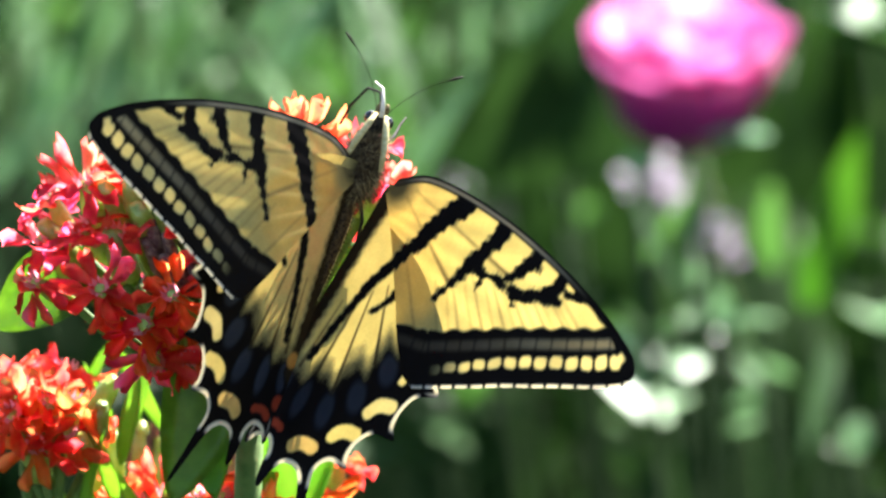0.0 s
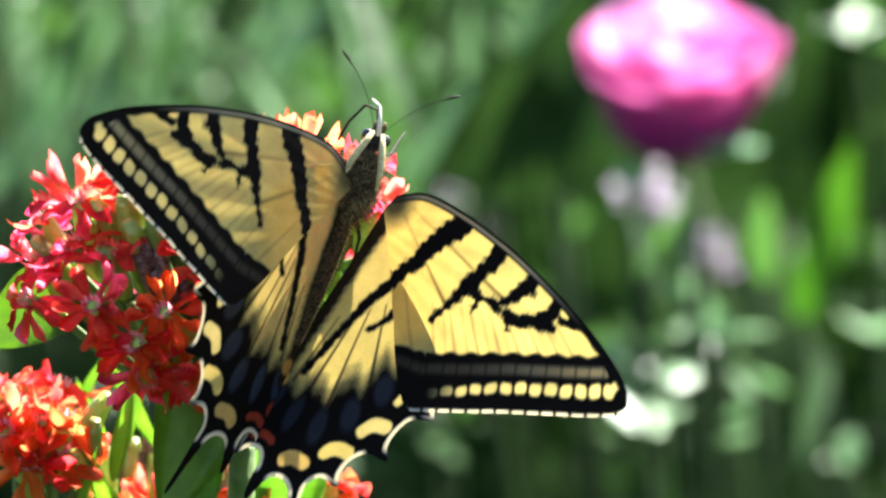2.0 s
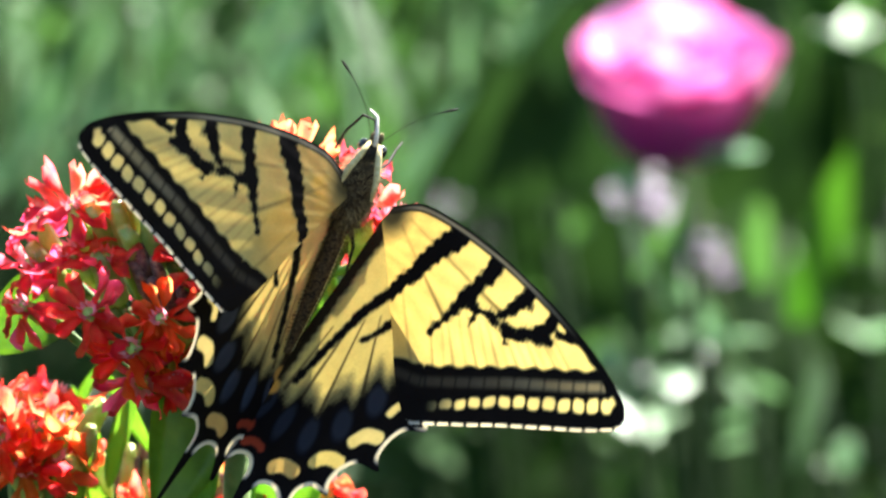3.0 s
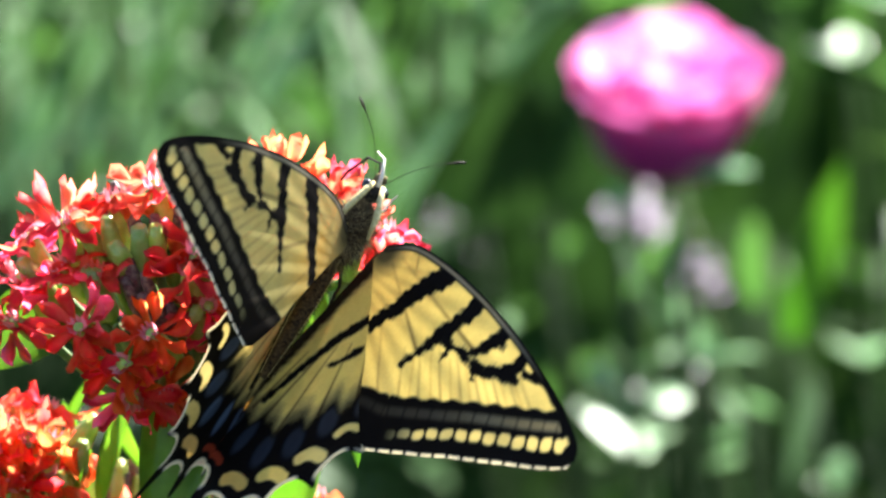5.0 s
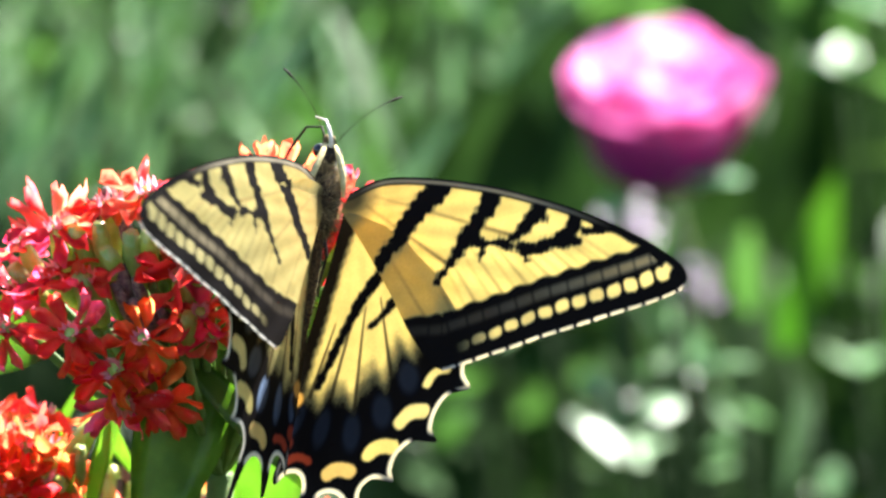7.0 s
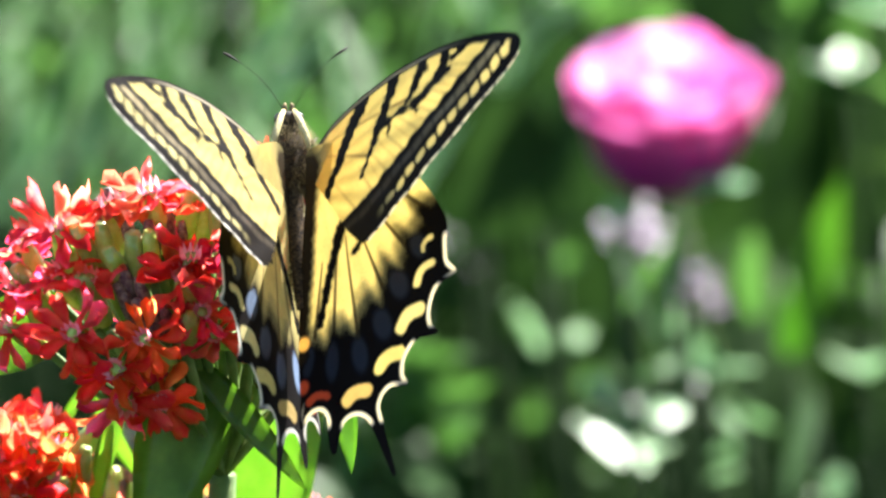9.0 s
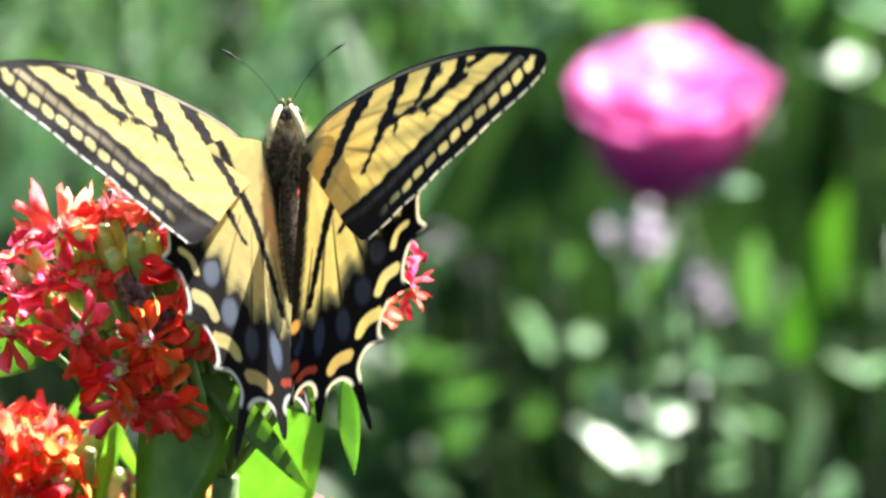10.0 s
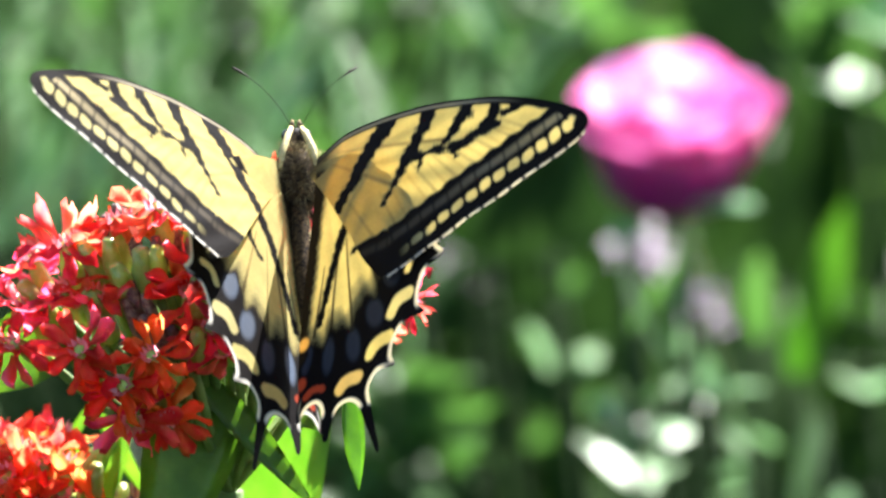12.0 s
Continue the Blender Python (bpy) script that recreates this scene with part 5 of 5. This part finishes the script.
def motions():
    """The butterfly's body, wings and foreleg, the slow sway of the smaller head, and a plant bent aside by the wind."""
    def rows(table, base=None):
        return [(t, (base or Matrix()) @ pose(x * 0.001, y * 0.001, z * 0.001, a, b, c)) for t, x, y, z, a, b, c in table]
    walk(butterfly, rows([
        (0.0, -17.22, 5.12, 10.00, -8.3, 3.8, -21.0), (1.5, -16.84, 4.92, 10.00, -5.6, 3.2, -21.1), (2.5, -16.50, 4.92, 10.00, -5.4, 3.3, -21.2),
        (3.2, -16.70, 4.00, 10.00, -4.2, 3.2, -23.8), (4.8, -15.82, 1.49, 10.00, -11.0, 3.5, -30.0), (5.0, -15.77, 1.02, 10.00, -13.2, 5.1, -31.8),
        (5.2, -15.99, 0.83, 10.00, -24.1, 8.7, -35.7), (5.4, -16.30, 1.01, 10.00, -24.7, 13.4, -37.7), (5.5, -16.79, 0.64, 10.00, -23.7, 15.4, -38.9),
        (5.6, -16.40, 0.24, 10.00, -22.5, 17.4, -39.3), (5.7, -17.33, 0.54, 10.00, -21.0, 18.4, -38.1),
        (5.8, -17.43, 0.95, 10.00, -20.9, 18.5, -37.8), (5.9, -17.10, 1.72, 10.00, -16.9, 20.6, -30.5),
        (6.0, -17.38, 2.93, 10.00, -14.2, 21.0, -28.5), (6.1, -16.98, 3.49, 10.00, -13.5, 20.8, -27.1),
        (6.2, -17.06, 3.67, 10.00, -12.7, 20.7, -25.3), (6.5, -17.73, 5.28, 10.00, -13.9, 14.3, -18.4),
        (6.8, -18.17, 7.16, 10.00, -27.2, 16.6, -17.4), (7.0, -18.57, 7.14, 10.00, -22.6, 14.1, -13.3),
        (7.2, -19.25, 7.48, 10.00, -14.2, 12.9, -10.9), (8.8, -23.26, 13.34, 7.00, -34.7, 3.3, 1.4), (9.0, -23.55, 13.27, 7.00, -33.3, 2.4, 2.6),
        (9.2, -23.91, 13.22, 7.00, -33.9, 0.6, 3.8), (9.5, -24.34, 13.59, 7.00, -34.9, -1.1, 5.1), (10.0, -24.66, 14.37, 7.00, -34.9, -1.1, 3.2),
        (10.5, -24.38, 13.98, 7.00, -33.4, 0.5, 1.4), (11.2, -23.44, 12.71, 7.00, -34.7, 1.9, -0.5), (12.0, -23.67, 13.27, 7.00, -34.5, 4.4, 0.3),
    ], VIEW))
    walk(wings["RF"], rows([
        (0.0, 6.29, -0.27, 1.19, 37.9, -28.4, -56.6), (1.5, 6.32, 0.33, 1.19, 38.9, -27.2, -55.5), (2.5, 6.51, -0.14, 1.16, 37.7, -27.7, -55.4),
        (3.2, 6.78, 0.50, 1.21, 39.9, -26.7, -52.7), (4.8, 6.54, 0.60, 1.44, 46.6, -26.9, -57.7), (5.0, 6.32, 0.67, 1.66, 47.2, -28.0, -58.9),
        (5.2, 6.81, -0.05, 2.21, 46.3, -33.3, -64.6), (5.4, 6.76, -0.71, 2.61, 36.9, -41.6, -81.3), (5.5, 5.11, -0.39, 2.32, 15.1, -48.8, -65.5),
        (5.6, 4.94, -0.92, 2.15, 38.7, -45.9, -68.1), (5.7, 2.43, 3.57, 3.01, 78.8, -30.9, -36.2), (5.8, 2.43, 3.57, 3.01, 78.8, -30.9, -36.2),
        (5.9, 3.63, 1.77, 2.99, 77.8, -40.1, -54.9), (6.0, 2.94, 0.85, 2.48, 63.5, -45.5, -78.9), (6.1, 2.87, 0.63, 2.41, 60.0, -45.9, -80.4),
        (6.2, 2.80, 0.41, 2.34, 56.4, -46.3, -81.8), (6.5, 4.43, 1.04, 3.07, 42.3, -39.0, -53.9), (6.8, 3.83, 0.03, 2.94, 38.9, -28.4, -52.6),
        (7.0, 4.04, 0.38, 2.82, 37.2, -27.3, -51.5), (7.2, 4.16, 1.06, 2.73, 33.8, -27.1, -45.2), (8.8, 3.11, -0.89, 1.20, 50.4, -38.7, -71.1),
        (9.0, 3.12, -0.60, 1.42, 44.2, -41.7, -63.4), (9.2, 2.95, -0.33, 1.66, 36.1, -43.4, -55.9), (9.5, 3.01, 1.09, 2.41, 37.9, -37.2, -52.2),
        (10.0, 2.95, 0.58, 2.07, 36.1, -33.5, -58.8), (10.5, 3.53, 1.17, 2.51, 37.3, -29.8, -60.1), (11.2, 3.39, 1.25, 2.73, 38.3, -30.6, -61.9),
        (12.0, 3.09, 1.08, 2.74, 38.7, -30.1, -62.5),
    ]))
    walk(wings["LF"], rows([
        (0.0, -1.67, -0.34, 1.98, 28.6, 36.2, 54.9), (1.5, -2.24, 0.84, 2.08, 26.1, 38.7, 53.2), (2.5, -2.29, 1.47, 2.11, 26.4, 37.5, 53.0),
        (3.2, -2.17, 1.53, 2.12, 25.1, 40.3, 54.7), (4.8, -0.84, -0.00, 2.25, 32.9, 42.4, 62.6), (5.0, -0.72, -0.30, 2.23, 35.0, 41.8, 63.4),
        (5.2, 0.83, 0.17, 1.77, 45.6, 25.6, 63.3), (5.4, 2.00, -0.21, 2.01, 51.8, 23.9, 60.0), (5.5, 2.40, 1.14, 2.81, 67.1, 20.5, 62.8),
        (5.6, 1.60, 3.84, 3.72, 86.8, 24.1, 66.7), (5.7, 0.00, 3.02, 2.74, 103.8, 37.7, 78.8), (5.8, 0.01, 3.08, 2.76, 105.4, 37.3, 80.6),
        (5.9, -0.99, 0.70, 1.35, 97.7, 42.2, 88.6), (6.0, -1.30, -0.03, 1.08, 92.7, 42.6, 100.0), (6.1, -0.76, -0.32, 1.16, 86.9, 42.1, 100.2),
        (6.2, -0.22, -0.62, 1.24, 81.0, 41.7, 100.4), (6.5, -0.76, 2.74, 1.97, 62.0, 34.6, 80.5), (6.8, -1.13, -0.53, 0.99, 41.2, 24.6, 71.4),
        (7.0, -0.92, 0.87, 1.68, 37.1, 27.4, 66.1), (7.2, -1.23, 2.08, 1.72, 28.8, 32.4, 56.2), (8.8, -1.86, -1.98, -0.03, 53.9, 37.6, 76.3),
        (9.0, -2.16, -1.91, 0.35, 49.1, 41.1, 71.1), (9.2, -2.36, -1.90, 0.82, 42.3, 43.6, 64.8), (9.5, -4.33, 0.14, 1.99, 43.8, 40.4, 65.5),
        (10.0, -4.90, -0.56, 1.38, 35.4, 37.6, 57.6), (10.5, -4.61, 0.22, 1.71, 33.0, 36.9, 57.2), (11.2, -4.48, 0.05, 1.53, 33.1, 36.4, 58.3),
        (12.0, -4.19, -0.06, 1.33, 32.6, 37.5, 56.8),
    ]))
    walk(wings["RH"], rows([
        (0.0, 5.16, -1.06, -2.26, 11.9, -43.0, -22.5), (1.5, 5.61, -0.42, -2.63, 9.7, -40.2, -22.8), (2.5, 6.02, -1.05, -3.98, 5.5, -41.6, -20.8),
        (3.2, 6.29, -0.66, -5.43, 3.8, -40.5, -19.5), (4.8, 5.72, 0.55, -6.68, 6.9, -50.0, -19.0), (5.0, 6.10, 1.22, -6.38, 25.1, -50.5, -34.9),
        (5.2, 6.94, 0.95, -3.92, 41.0, -49.0, -48.2), (5.4, 7.19, 0.76, -2.54, 47.1, -53.5, -53.8), (5.5, 7.39, 1.19, -2.21, 45.1, -56.4, -52.3),
        (5.6, 7.22, 1.97, -1.27, 47.1, -57.7, -54.6), (5.7, 7.19, 2.45, -1.47, 36.2, -59.7, -41.8), (5.8, 6.85, 2.70, -1.93, 36.8, -58.6, -41.0),
        (5.9, 5.30, 2.19, -3.06, 22.2, -57.7, -23.5), (6.0, 4.64, 0.79, -3.27, 10.4, -58.0, -11.9), (6.1, 4.32, 0.01, -3.15, 8.1, -56.3, -10.2),
        (6.2, 4.14, -0.41, -2.87, 8.3, -56.4, -10.4), (6.5, 3.17, 0.17, 2.47, 12.5, -44.7, -18.1), (6.8, 3.82, -1.67, 2.54, 29.9, -42.5, -29.4),
        (7.0, 3.91, -0.89, 1.70, 22.2, -41.4, -25.3), (7.2, 4.02, -0.27, 0.98, 15.8, -40.2, -22.9), (8.8, 2.46, -1.70, 3.98, 25.6, -34.9, -25.7),
        (9.0, 2.54, -1.53, 4.03, 22.0, -35.4, -23.8), (9.2, 2.50, -1.07, 4.06, 20.9, -35.3, -22.6), (9.5, 2.80, -1.22, 3.59, 15.9, -36.2, -20.1),
        (10.0, 2.59, -1.39, 2.75, 13.7, -43.4, -18.9), (10.5, 3.58, 0.08, 2.61, 16.6, -46.2, -23.9), (11.2, 3.10, -0.74, 2.91, 15.2, -46.4, -22.3),
        (12.0, 2.97, -0.74, 3.05, 15.3, -46.8, -22.5),
    ]))
    walk(wings["LH"], rows([
        (0.0, -0.17, -0.24, 0.39, 11.1, 46.6, 14.5), (1.5, -0.42, 1.23, -0.84, 12.3, 50.6, 15.3), (2.5, -0.81, 1.81, -0.78, 16.2, 49.7, 18.4),
        (3.2, -0.57, 1.86, -1.56, 19.8, 51.8, 21.9), (4.8, 1.37, 1.69, -4.69, 29.7, 57.3, 28.6), (5.0, 1.71, 1.81, -4.32, 35.8, 57.0, 33.4),
        (5.2, 3.68, 2.74, -4.80, 48.1, 47.2, 42.5), (5.4, 5.19, 2.24, -4.40, 44.6, 50.7, 38.0), (5.5, 5.72, 2.91, -4.93, 42.2, 51.4, 36.1),
        (5.6, 4.64, 3.30, -5.00, 35.8, 52.4, 30.7), (5.7, 1.84, 1.34, -0.62, 29.9, 69.3, 30.6), (5.8, 1.85, 1.28, -0.30, 31.1, 69.2, 31.8),
        (5.9, 1.53, -0.39, 0.48, 52.8, 74.1, 48.2), (6.0, 1.92, -1.58, 0.36, 43.5, 77.2, 38.7), (6.1, 1.62, -2.18, 0.11, 41.4, 78.5, 36.5),
        (6.2, 1.61, -2.18, 0.13, 41.5, 79.2, 35.9), (6.5, 0.60, 1.53, 0.01, 34.7, 59.8, 35.4), (6.8, 0.22, 0.34, 1.08, 29.7, 46.1, 30.9),
        (7.0, -0.11, 0.64, 0.97, 18.4, 46.7, 20.4), (7.2, -0.26, 2.12, 2.28, 37.7, 40.6, 37.2), (8.8, -1.95, -1.17, 3.76, 56.2, 47.0, 56.0),
        (9.0, -1.56, -0.25, 3.73, 50.1, 46.8, 50.8), (9.2, -1.77, 0.37, 3.12, 43.8, 49.0, 45.0), (9.5, -2.27, 1.09, 2.01, 39.0, 48.0, 41.8),
        (10.0, -2.20, 0.83, 0.36, 24.7, 45.7, 28.5), (10.5, -2.05, 1.62, 0.94, 21.5, 43.3, 26.2), (11.2, -2.00, 1.42, 0.30, 25.0, 45.2, 29.3),
        (12.0, -1.93, 0.99, 0.52, 20.7, 44.9, 25.4),
    ]))
    for limb in (foreleg, proboscis):      # drawn in under the head late on
        walk(limb, [(t, pose(0, y, z, a)) for t, y, z, a in ((0, 0, 0, 0), (7.2, 0, 0, 0), (8.7, -0.006, -0.003, -60), (12, -0.006, -0.003, -60))])
    rest = side_plant.matrix_basis.copy()
    walk(side_plant, [(t, rest @ pose(0, 0, 0, 0, a, 0)) for t, a in ((0, -0.18), (3.2, -0.17), (5, -0.15), (7, -0.06), (9.5, 0), (12, 0.05))])

    still = swaying_plant.matrix_basis.copy()
    walk(swaying_plant, [(t, still @ pose(0, 0, 0, 0, a, 0)) for t, a in ((0, -3.6), (3.2, -3.4), (5, -3.6), (7.2, -3.3), (8.8, -0.3), (9.5, 0), (12, 0.1))])


motions()
